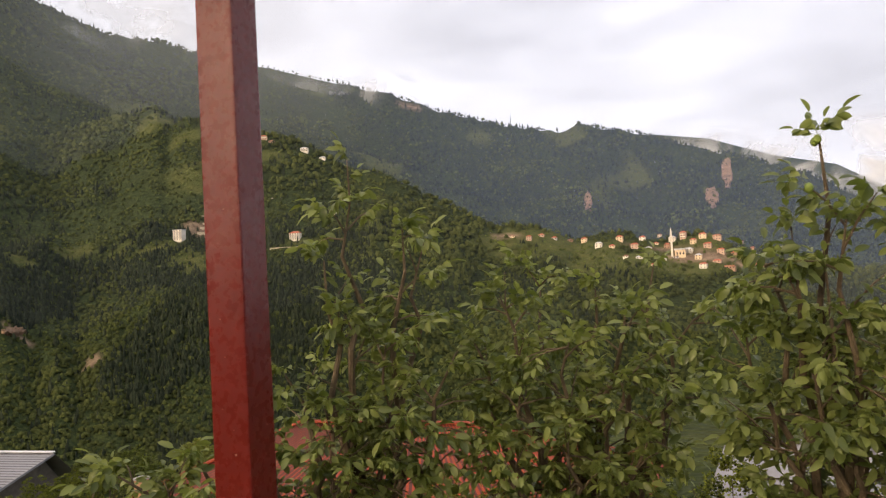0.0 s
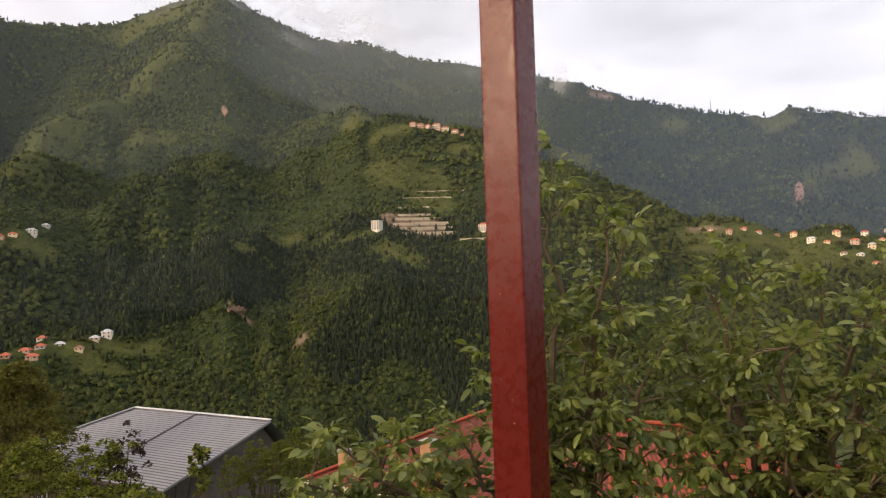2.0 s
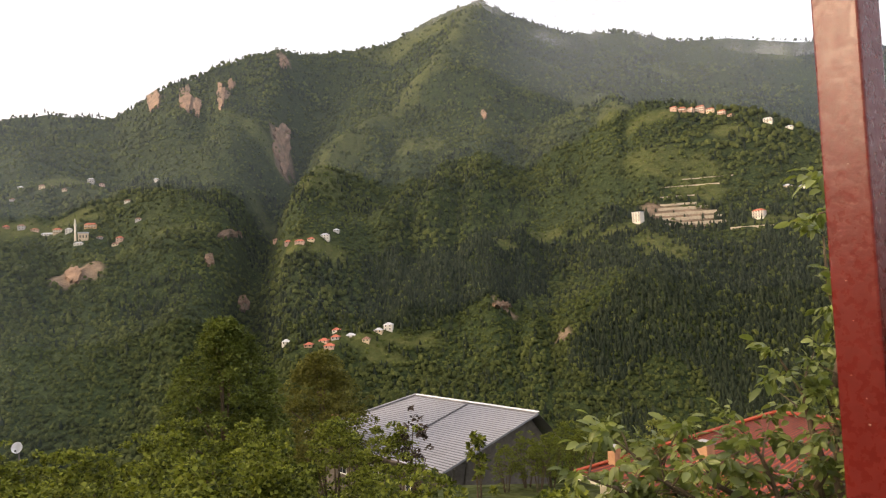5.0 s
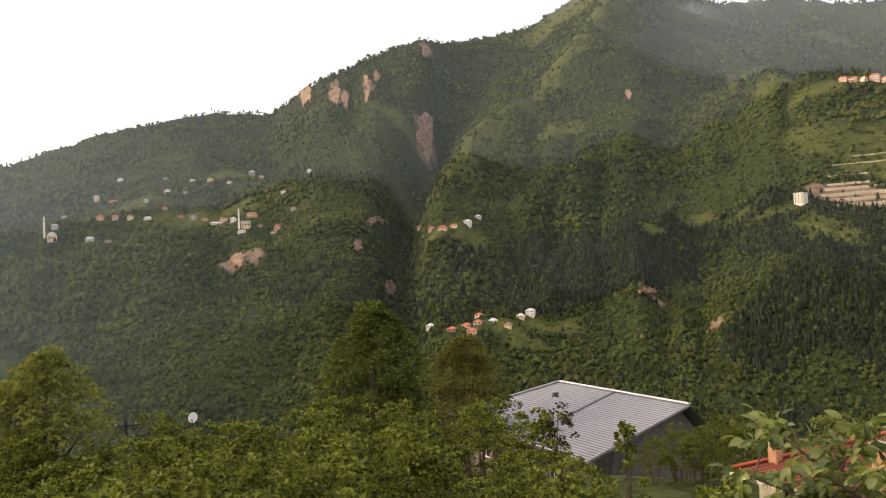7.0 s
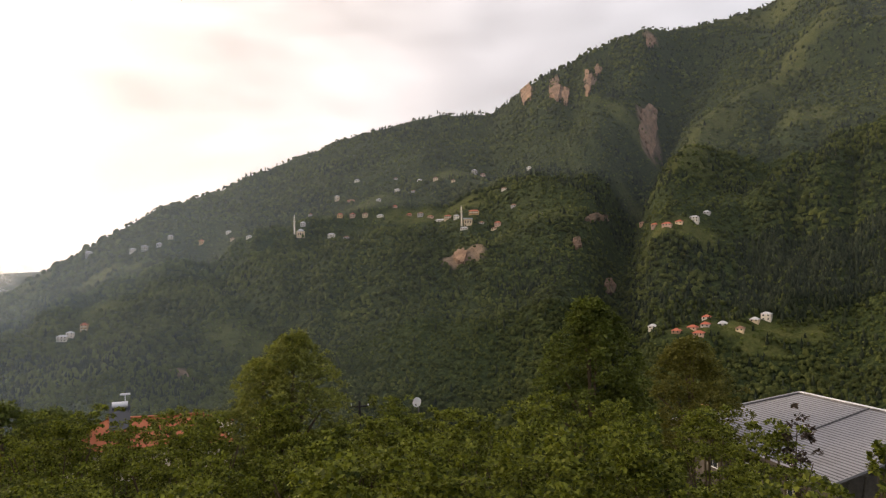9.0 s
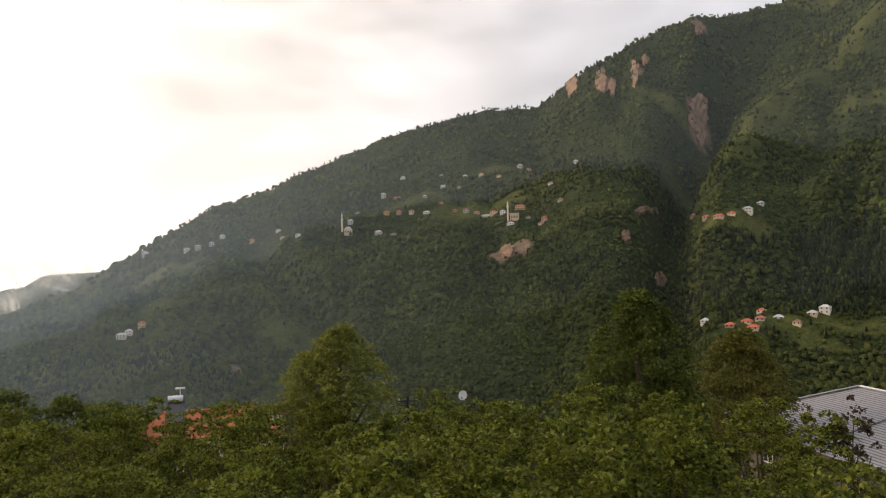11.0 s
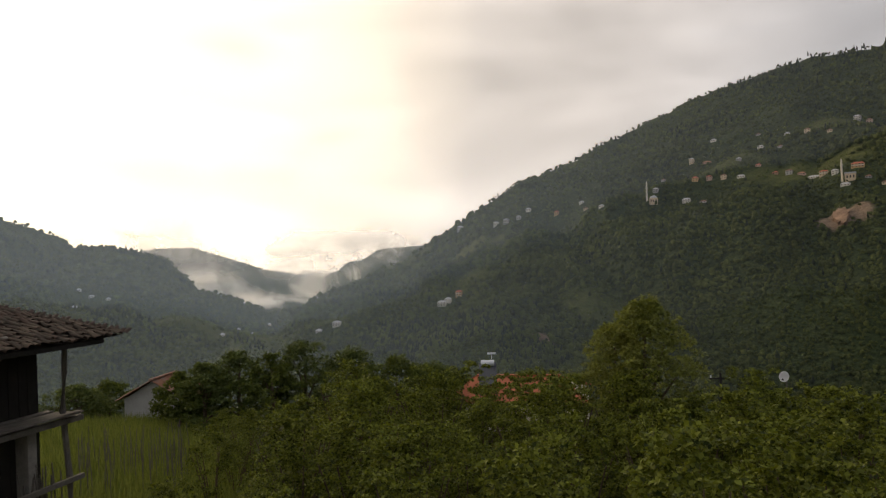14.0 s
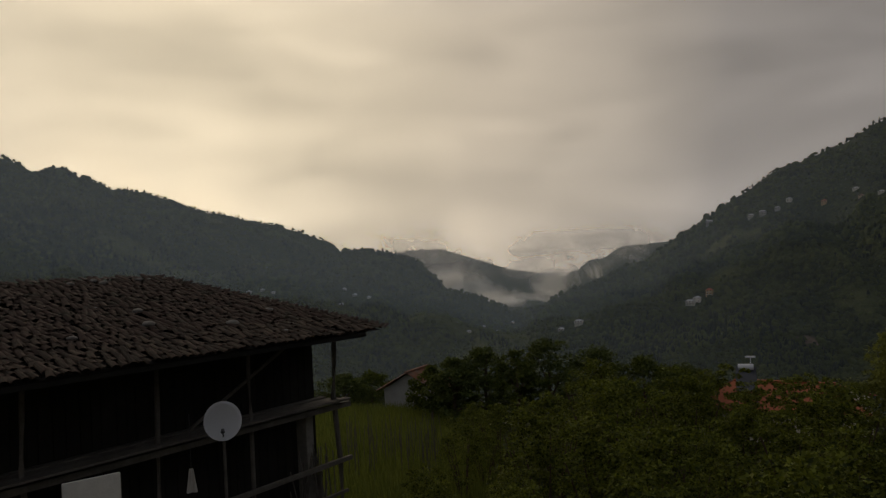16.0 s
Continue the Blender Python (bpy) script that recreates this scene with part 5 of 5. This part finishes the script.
def grey_house():
    """Hipped at one end, gabled at the other; zinc sheets."""
    P, Q = Vector((-31.1, 39.1)), Vector((-20.1, 36.3))
    mid, d = (P + Q) / 2, (Q - P)
    half, ang = d.length / 2, math.degrees(math.atan2(d.y, d.x))
    e = thing("grey_roofed_house", (mid.x, mid.y, 0), ang, "house with a wide dull zinc sheet roof and rough walls", "house")
    ridge, eave, w, hip = -1.65, -3.55, 7.3, 3.2
    g = -9.5
    part("wall", one_box(-half - hip + 0.8, -w + 0.8, g, half - 0.7, 1.4, eave - 0.02), M_OLDWOOD, e)
    bm = bmesh.new()
    v = [bm.verts.new(p) for p in ((half - 0.9, -w + 0.9, eave), (half - 0.9, 1.4, eave), (half - 0.9, 0, ridge - 0.25), (half - 0.72, -w + 0.9, eave), (half - 0.72, 1.4, eave), (half - 0.72, 0, ridge - 0.25))]
    for f in ((v[0], v[2], v[1]), (v[3], v[4], v[5]), (v[0], v[1], v[4], v[3]), (v[1], v[2], v[5], v[4]), (v[2], v[0], v[3], v[5])):
        bm.faces.new(f)
    part("gable", bm, M_OLDWOOD, e, "weathered board gable")
    L, x1 = -half - hip, half
    sheet_roof("roof", e, ((x1, -w, eave), (x1, 0, ridge), (-half, 0, ridge), (L, -w, eave)), M_ZINC, 0.25, 0.025, grooves=M_ZINCSHADE)
    sheet_roof("roof", e, ((x1, 2.0, eave), (L, 2.0, eave), (-half, 0, ridge), (x1, 0, ridge)), M_ZINC)
    sheet_roof("roof", e, ((L, 2.0, eave), (L, -w, eave), (-half, -0.01, ridge), (-half, 0.01, ridge)), M_ZINC)
    bar(e, "ridge_cap", (-half, 0, ridge + 0.09), (x1, 0, ridge + 0.09), 0.22, 0.05, M_WHITE, "pale ridge flashing")
    bar(e, "hip_cap", (L, -w, eave + 0.10), (-half, 0, ridge + 0.10), 0.28, 0.05, M_ZINC)
    bar(e, "verge_board", (x1, -w, eave - 0.03), (x1, 0, ridge - 0.03), 0.05, 0.12, M_ZINC)
    bar(e, "sheet_joint", (-0.1, -w, eave + 0.08), (-0.1, 0, ridge + 0.08), 0.12, 0.03, M_STEEL, "dark overlap of two sheet runs")
    bar(e, "eave_board", (L, -w + 0.05, eave - 0.06), (x1, -w + 0.05, eave - 0.06), 0.05, 0.16, M_OLDWOOD)
    for k in range(3):
        bar(e, "strut", (half - 0.7, -w + 1.2 + k * 0.9, eave - 1.1), (half - 0.05, -w + 0.9 + k * 0.9, eave + 0.02 + k * 0.2), 0.09, 0.09, M_OLDWOOD)
    for x in (-5, -1.5, 2):
        window(e, x, -w + 0.8, eave - 2.0)
    chimney(e, -6.25, -6.2, eave - 0.2, -2.0, 0.2)


def red_house():
    A, B = Vector((-5.6, 26.6)), Vector((1.3, 24.3))
    mid, d = (A + B) / 2, B - A
    half, ang = d.length / 2, math.degrees(math.atan2(d.y, d.x))
    e = thing("red_roofed_house", (mid.x, mid.y, 0), ang, "house with a hipped red ribbed sheet roof", "house")
    ridge, eave, w, hip = 1.0, -1.15, 4.5, 5.3
    part("wall", one_box(-half - hip + 0.7, -w + 0.6, -6.5, half + hip - 0.7, w - 0.6, eave - 0.02), M_PLASTER, e)
    L, R = -half - hip, half + hip
    sheet_roof("roof", e, ((L, -w, eave), (R, -w, eave), (half, 0, ridge), (-half, 0, ridge)), M_REDROOF, 0.26, 0.025, grooves=M_REDSHADE)
    sheet_roof("roof", e, ((R, w, eave), (L, w, eave), (-half, 0, ridge), (half, 0, ridge)), M_REDROOF, 0.26, 0.025, grooves=M_REDSHADE)
    sheet_roof("roof", e, ((L, w, eave), (L, -w, eave), (-half, -0.01, ridge), (-half, 0.01, ridge)), M_REDROOF, 0.26, 0.025, grooves=M_REDSHADE)
    sheet_roof("roof", e, ((R, -w, eave), (R, w, eave), (half, 0.01, ridge), (half, -0.01, ridge)), M_REDROOF, 0.26, 0.025, grooves=M_REDSHADE)
    bar(e, "ridge_cap", (-half, 0, ridge + 0.08), (half, 0, ridge + 0.08), 0.3, 0.06, M_REDROOF)
    for x, xe in ((-half, L), (half, R)):
        for y in (-w, w):
            bar(e, "hip_cap", (xe, y, eave + 0.07), (x, 0, ridge + 0.07), 0.26, 0.05, M_REDROOF)
    bar(e, "fascia", (L, -w + 0.02, eave - 0.1), (R, -w + 0.02, eave - 0.1), 0.05, 0.2, M_PLASTER, "cream eave board")
    for x in (-6, -3, 0, 3):
        window(e, x, -w + 0.6, eave - 2.0)
    chimney(e, L + 1.2, -w + 0.9, eave - 0.3, eave + 0.95, 0.17)
    chimney(e, -4.4, -w + 1.5, eave, eave + 1.5, 0.22)


def small_house(name, bearing, r, z_ridge, wide, deep, drop, ground, turn, roof, wall, label, hips=0.0):
    p = heading(bearing) * r
    e = thing(name, (p.x, p.y, 0), bearing + turn, label, "house", "houses near the hazel terrace")
    w, d, ev = wide / 2, deep / 2, z_ridge - drop
    part("wall", one_box(-w + 0.4, -d + 0.4, ground, w - 0.4, d - 0.4, ev), wall, e)
    bm = bmesh.new()
    v = [bm.verts.new(q) for s in (-1, 1) for q in ((s * (w - 0.4), -d + 0.4, ev), (s * (w - 0.4), d - 0.4, ev), (s * (w - 0.4 - hips), 0, z_ridge - 0.05))]
    for f in ((v[0], v[2], v[1]), (v[3], v[4], v[5]), (v[0], v[3], v[5], v[2]), (v[1], v[2], v[5], v[4])):
        bm.faces.new(f)
    part("gable", bm, wall, e)
    for s in (-1, 1):
        sheet_roof("roof", e, ((-s * w * -1 * -1, s * -d, ev - 0.05), (s * w, s * -d, ev - 0.05), (s * (w - hips), 0, z_ridge), (-s * (w - hips), 0, z_ridge)), roof, 0.24, 0.05)
    bar(e, "ridge_cap", (-w + hips, 0, z_ridge + 0.06), (w - hips, 0, z_ridge + 0.06), 0.25, 0.1, roof)
    for s in (-0.25, 0.25):
        window(e, s * wide, -d + 0.4, ev - 1.7)
    return e


grey_house()
red_house()
small_house("orange_roofed_house", 86.3, 43, -1.3, 8.6, 6.0, 1.0, -9, -8, M_ORANGE, M_PLASTER, "house with an orange clay tile roof behind hazels", 1.8)
small_house("field_shed", 113.4, 50, -1.0, 3.4, 4.8, 1.2, -6, 62, M_SHEDTILE, M_CONCRETE, "grey shed with a weathered tile roof by the field")
small_house("pale_house", -26.2, 23, 0.7, 4.6, 5.0, 1.2, -6, -10, M_ZINC, M_CONCRETE, "pale house with a light sheet roof behind walnuts")


def solar_heater():
    p = heading(88.7) * 41.5
    e = thing("solar_water_heater", (p.x, p.y, -1.15), 88.4, "white solar water tank on a steel frame over the roof", "water heater")
    bm = bmesh.new()
    rod(bm, (-0.38, 0, 0.9), (0.38, 0, 0.9), 0.17, 0.17, 14)
    part("tank", bm, M_WHITE, e)
    part("collector", one_box(-0.5, -0.9, -0.02, 0.5, 0.9, 0.05, 0.01, pose(0, -0.55, 0.35, 35, 0, 0)), M_GLASS, e, "dark glazed collector panel")
    part("bracket", one_box(-0.5, -0.05, 0.55, 0.5, 0.05, 0.64, 0.01), M_WHITE, e)
    bm = bmesh.new()
    rod(bm, (0.25, 0, 1.1), (0.25, 0, 1.45), 0.02, 0.02, 6)
    box(bm, 0.0, -0.1, 1.40, 0.5, 0.1, 1.48, 0.01)
    part("float_box", bm, M_WHITE, e)
    for x, y in ((-0.45, 0.25), (0.45, 0.25), (-0.45, -1.2), (0.45, -1.2)):
        bar(e, "leg", (x, y, -2.4), (x, y * 0.3, 0.68), 0.05, 0.05, M_STEEL)


solar_heater()


def dish(name, at, turn, tilt, size, low, label, group=""):
    """Satellite dish on a pole: shallow bowl, arm with receiver, clamp."""
    e = thing(name, at, turn, label, "satellite dish", group)
    bm = bmesh.new()
    rings = []
    for k in range(7):
        q = k / 6
        rings.append([bm.verts.new((size * q * math.cos(a), -0.18 * size * q * q * -1 - 0.0, size * 1.06 * q * math.sin(a))) for a in (j * math.tau / 28 for j in range(28))] if k else [bm.verts.new((0, 0, 0))])
    for a, b in zip(rings, rings[1:]):
        for j in range(28):
            bm.faces.new((a[0], b[j], b[(j + 1) % 28])) if len(a) == 1 else bm.faces.new((a[j], b[j], b[(j + 1) % 28], a[(j + 1) % 28]))
    bmesh.ops.solidify(bm, geom=bm.faces[:], thickness=0.012)
    bmesh.ops.transform(bm, matrix=pose(0, -0.02, 0, tilt, 0, 180), verts=bm.verts)
    part("reflector", bm, M_WHITE, e, "pale round reflector", smooth=True)
    bm = bmesh.new()
    rod(bm, (0, -0.02, -size * 0.92), (0, -size * 0.95, -size * 0.45), 0.012, 0.012, 6)
    part("feed_arm", bm, M_STEEL, e)
    bm = bmesh.new()
    rod(bm, (0, -size * 0.95, -size * 0.45), (0, -size * 0.80, -size * 0.33), 0.032, 0.026, 8)
    part("receiver", bm, M_STEEL, e, "dark receiver head")
    bm = bmesh.new()
    rod(bm, (0, 0.1, low - at[2]), (0, 0.1, 0.12), 0.025, 0.025, 8)
    part("pole", bm, M_OLDWOOD, e)
    part("clamp", one_box(-0.06, 0.0, -0.08, 0.06, 0.13, 0.08, 0.01), M_STEEL, e)
    return e


# ---- the old barn ----
BARN = pose(-13.8, -6.5, 0, 0, 0, -15.4)


def barn():
    e = new("old_barn")
    e.matrix_world = BARN
    tagged(e, "old dark timber barn with a mossy clay tile roof", "barn")
    rng = random.Random(9)
    eave, ridge, back, hip, long_ = 4.62, 5.95, 4.6, 2.4, 13.0
    g = -1.4
    # roof boards under the tiles
    bm = bmesh.new()
    v = [bm.verts.new(p) for p in ((0, 0, eave), (long_, 0, eave), (long_, -back, ridge), (hip, -back, ridge), (0, -2 * back, eave), (long_, -2 * back, eave))]
    for f in ((v[0], v[1], v[2], v[3]), (v[4], v[0], v[3]), (v[5], v[4], v[3], v[2])):
        bm.faces.new(f)
    bmesh.ops.solidify(bm, geom=bm.faces[:], thickness=0.06)
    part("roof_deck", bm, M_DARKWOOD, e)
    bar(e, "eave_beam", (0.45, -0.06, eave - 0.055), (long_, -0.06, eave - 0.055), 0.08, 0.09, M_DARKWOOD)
    # gallery: posts, deck, rails
    for x, rad in ((0.58, 0.06), (2.75, 0.042), (4.6, 0.045), (6.6, 0.042), (9.0, 0.06), (11.5, 0.06)):
        bm = bmesh.new()
        limb(bm, [Vector((x + rng.uniform(-0.05, 0.05), -0.85 + rng.uniform(-0.03, 0.03), z)) for z in (g, 0.6, 2.0, 3.3, 4.0, eave + 0.05)], [rad * k for k in (1.1, 1.05, 1.0, 0.95, 0.9, 0.85)], 8)
        part("gallery_post", bm, M_OLDWOOD, e)
    for k in range(4):
        bar(e, "deck_plank", (0.36 + 0.04 * k, -0.72 - 0.2 * k, 3.22 + rng.uniform(-0.02, 0.02)), (long_, -0.72 - 0.2 * k, 3.18 + rng.uniform(-0.01, 0.01)), 0.16, 0.04, M_OLDWOOD)
    bar(e, "deck_beam", (0.25, -0.80, 3.10), (long_, -0.80, 3.07), 0.10, 0.11, M_OLDWOOD)
    bar(e, "lower_rail", (0.35, -0.7, 2.02), (6.5, -0.75, 1.92), 0.08, 0.09, M_OLDWOOD)
    bar(e, "lower_rail", (0.6, -0.6, 1.42), (6.2, -0.65, 1.34), 0.05, 0.06, M_OLDWOOD)
    bar(e, "brace", (3.9, -1.0, 3.3), (1.7, -1.0, 4.45), 0.05, 0.05, M_OLDWOOD)
    bar(e, "wall_pillar", (1.1, -1.25, g), (1.1, -1.25, 3.05), 0.30, 0.2, M_STONE, "patchy stone pillar")
    # plank walls set back under the roof
    x = 0.5
    while x < long_ - 0.3:
        w = rng.uniform(0.16, 0.26)
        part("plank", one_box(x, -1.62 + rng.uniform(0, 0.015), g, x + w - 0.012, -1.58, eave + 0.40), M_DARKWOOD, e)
        x += w
    y = -1.66
    while y > -2 * back + 0.6:
        w = rng.uniform(0.16, 0.26)
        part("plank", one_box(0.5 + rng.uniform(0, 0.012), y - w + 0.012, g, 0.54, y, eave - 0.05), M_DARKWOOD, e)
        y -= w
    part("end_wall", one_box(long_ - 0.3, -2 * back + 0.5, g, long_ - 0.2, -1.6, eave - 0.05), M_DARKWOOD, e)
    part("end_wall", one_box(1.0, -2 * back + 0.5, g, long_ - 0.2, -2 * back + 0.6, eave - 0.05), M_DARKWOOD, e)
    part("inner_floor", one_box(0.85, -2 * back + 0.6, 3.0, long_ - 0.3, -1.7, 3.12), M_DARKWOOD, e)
    for k in range(26):
        a = rng.uniform(0.7, 1.8)
        bm = bmesh.new()
        rod(bm, (a, -0.9 + rng.uniform(-0.2, 0.2), 0.6), (a + rng.uniform(-0.35, 0.35), -0.85 + rng.uniform(-0.25, 0.2), rng.uniform(1.7, 2.5)), 0.018, 0.012, 5)
        part("firewood_stick", bm, M_OLDWOOD, e)
    # clay tiles, course over course
    tile = []
    for k in range(2):
        bm = bmesh.new()
        n = 5
        lo = [bm.verts.new((0.062 * math.cos(math.pi * j / n), 0.0, 0.04 * math.sin(math.pi * j / n))) for j in range(n + 1)]
        hi = [bm.verts.new((0.052 * math.cos(math.pi * j / n), -0.28, 0.03 * math.sin(math.pi * j / n))) for j in range(n + 1)]
        for j in range(n):
            bm.faces.new((lo[j], lo[j + 1], hi[j + 1], hi[j]))
        me = bpy.data.meshes.new("roof_tile")
        bm.to_mesh(me)
        bm.free()
        me.materials.append(M_OLDTILE)
        tile.append(me)
    slope = math.degrees(math.atan2(ridge - eave, back))
    base_v = np.array([p.co[:] for p in tile[0].vertices])
    base_f = np.array([p.vertices[:] for p in tile[0].polygons])
    rest_v, rest_f, n, made = [], [], 0, 0
    courses = 24
    run = math.hypot(back, ridge - eave)
    for c in range(courses):
        s = c / courses * run
        y, z = -s * math.cos(radians(slope)), eave + 0.02 + s * math.sin(radians(slope))
        x = hip * c / courses + rng.uniform(0, 0.1)
        while x < long_:
            m = pose(x, y + 0.06 + rng.uniform(-0.04, 0.04), z + rng.uniform(0, 0.03), slope * -1 + rng.uniform(-6, 6), rng.uniform(-16, 16), rng.uniform(-16, 16))
            if x < 9.0 and c < 5 and made < 300:
                o = new("roof_tile", tile[0])
                o.parent, o.matrix_basis = e, m
                made += 1
            else:
                rest_v.append(turned(base_v, m)), rest_f.append(base_f + n)
                n += len(base_v)
            x += rng.uniform(0.115, 0.15)
    for side in range(courses):
        s = side / courses * math.hypot(hip, ridge - eave)
        q = side / courses
        yy = -0.0 - back * q
        while yy > -2 * back + back * q:
            m = pose(hip * q - 0.04, yy, eave + 0.02 + (ridge - eave) * q, 0, 0, 0) @ pose(0, 0, 0, 0, 0, -90) @ pose(0, 0, 0, -math.degrees(math.atan2(ridge - eave, hip)), 0, rng.uniform(-8, 8)) @ pose(0, 0, 0, 0, 0, 0)
            rest_v.append(turned(base_v * np.array([1, 0.6, 1]), m)), rest_f.append(base_f + n)
            n += len(base_v)
            yy -= 0.14
    tagged(finish("tile_field", raw_mesh("tile_field", np.concatenate(rest_v), np.concatenate(rest_f)), M_OLDTILE, e), kind="stuff")
    return e


barn()


def stones_on_roof():
    rng = random.Random(5)
    for k in range(34):
        x, q = rng.uniform(0.6, 11.5), rng.uniform(0.03, 0.97)
        if k > 24:
            q = 0.985
        if x < 2.4 * q + 0.2:
            continue
        bm = bmesh.new()
        bmesh.ops.create_icosphere(bm, subdivisions=2, radius=1.0)
        for v in bm.verts:
            v.co *= 1 + 0.25 * noise.noise(v.co * 1.3 + Vector((k * 7.1, 0, 0)))
        s = rng.uniform(0.035, 0.10)
        bmesh.ops.scale(bm, vec=(s * 1.3, s, s * 0.6), verts=bm.verts)
        o = part("roof_stone", bm, M_STONE, None, smooth=True)
        o.matrix_world = BARN @ pose(x, -4.6 * q, 4.62 + 1.33 * q + 0.05 + s * 0.45, 0, 0, rng.uniform(0, 360))
        tagged(o, "rough grey stone weighing down the roof tiles", "stone", "stones on the barn roof")


stones_on_roof()
d = aim(129.0, -10.0, 12.0)
dish("satellite_dish", (d.x - 0.45, d.y + 0.18, d.z - 0.29), 127.0, 8, 0.29, -1.3, "pale grey satellite dish on a pole before the barn")
d = aim(66.9, -9.7, 27.0)
dish("satellite_dish", (d.x, d.y, d.z), 42.0, 20, 0.17, -3.0, "small white satellite dish above the hazels")


def hung_board():
    b = aim(138.0, -14.3, 10.6)
    e = thing("white_board", (b.x - 0.45, b.y + 0.18, b.z - 0.3), 150, "pale weathered board standing against the barn", "board")
    part("panel", one_box(-0.36, -0.02, -0.9, 0.34, 0.02, 0.33, 0.008), M_CLOTH, e)
    part("batten", one_box(-0.36, 0.02, -3.9, -0.28, 0.06, 0.3, 0.005), M_OLDWOOD, e)
    part("batten", one_box(0.28, 0.02, -3.9, 0.36, 0.06, 0.3, 0.005), M_OLDWOOD, e)


hung_board()


def hanging_cloth():
    b = aim(131.4, -13.9, 11.6)
    e = thing("hanging_cloth", (b.x - 0.45, b.y + 0.18, b.z - 0.3), 131, "small pale cloth hanging from a peg line", "cloth")
    bm = bmesh.new()
    cols = 6
    grid = [[bm.verts.new(((i / cols - 0.5) * (0.06 + 0.10 * j / 8), 0.02 * math.sin(i * 1.8 + j * 0.3), 0.18 - 0.36 * j / 8)) for i in range(cols + 1)] for j in range(9)]
    for j in range(8):
        for i in range(cols):
            bm.faces.new((grid[j][i], grid[j][i + 1], grid[j + 1][i + 1], grid[j + 1][i]))
    bmesh.ops.solidify(bm, geom=bm.faces[:], thickness=0.006)
    part("fabric", bm, M_CLOTH, e, smooth=True)
    bm = bmesh.new()
    rod(bm, (0, 0, 0.17), (0, -0.0, 1.0), 0.004, 0.004, 5)
    part("cord", bm, M_STEEL, e)


hanging_cloth()


# ---- the field beside the barn ----
def bean_poles():
    rng = random.Random(8)
    for k in range(64):
        b, r = rng.uniform(111.5, 119.0), rng.choice((26.5, 28.5, 30.5, 32.5)) + rng.uniform(-0.3, 0.3)
        p = heading(b) * r
        g = land_at(p.x, p.y)
        bm = bmesh.new()
        h = rng.uniform(1.3, 2.0)
        limb(bm, [Vector((0, 0, -0.2)), Vector((rng.uniform(-0.04, 0.04), 0, h / 2)), Vector((rng.uniform(-0.12, 0.12), rng.uniform(-0.1, 0.1), h))], (0.018, 0.015, 0.010), 5)
        o = part("bean_pole", bm, M_OLDWOOD)
        o.location = (p.x, p.y, g)
        tagged(o, "thin rough wooden bean pole in the field", "stake", "bean poles")


bean_poles()


def grass():
    rng = np.random.default_rng(12)
    n = 26000
    b = np.radians(rng.uniform(107, 123, n))
    r = rng.uniform(15, 50, n)
    x, y = -np.sin(b) * r, np.cos(b) * r
    z = land(x, y)
    h = rng.uniform(0.25, 0.75, n)
    a = rng.uniform(0, math.tau, n)
    w = 0.035
    lean = rng.normal(0, 0.12, (n, 2))
    v = np.stack([np.stack([x - w * np.cos(a), y - w * np.sin(a), z - 0.05], -1), np.stack([x + w * np.cos(a), y + w * np.sin(a), z - 0.05], -1), np.stack([x + lean[:, 0], y + lean[:, 1], z + h], -1)], 1)
    f = np.arange(n * 3).reshape(-1, 3)
    tagged(finish("tall_grass", raw_mesh("tall_grass", v.reshape(-1, 3), f), M_GRASS), "tall green meadow grass beside the barn", "grass", kind="stuff")


grass()


def utility_pole():
    p = heading(71.3) * 60
    g = land_at(p.x, p.y)
    e = thing("utility_pole", (p.x, p.y, g), 71, "dark wooden utility pole with white insulators", "pole")
    top = EYE - 60 * math.tan(radians(9.4)) - g
    bm = bmesh.new()
    rod(bm, (0, 0, -0.5), (0, 0, top), 0.12, 0.09, 8)
    part("pole", bm, M_DARKWOOD, e)
    part("crossarm", one_box(-0.8, -0.05, top - 0.5, 0.8, 0.05, top - 0.38), M_DARKWOOD, e)
    for x in (-0.7, 0.0, 0.7):
        bm = bmesh.new()
        rod(bm, (x, 0, top - 0.38), (x, 0, top - 0.2), 0.05, 0.04, 8)
        part("insulator", bm, M_WHITE, e)


utility_pole()
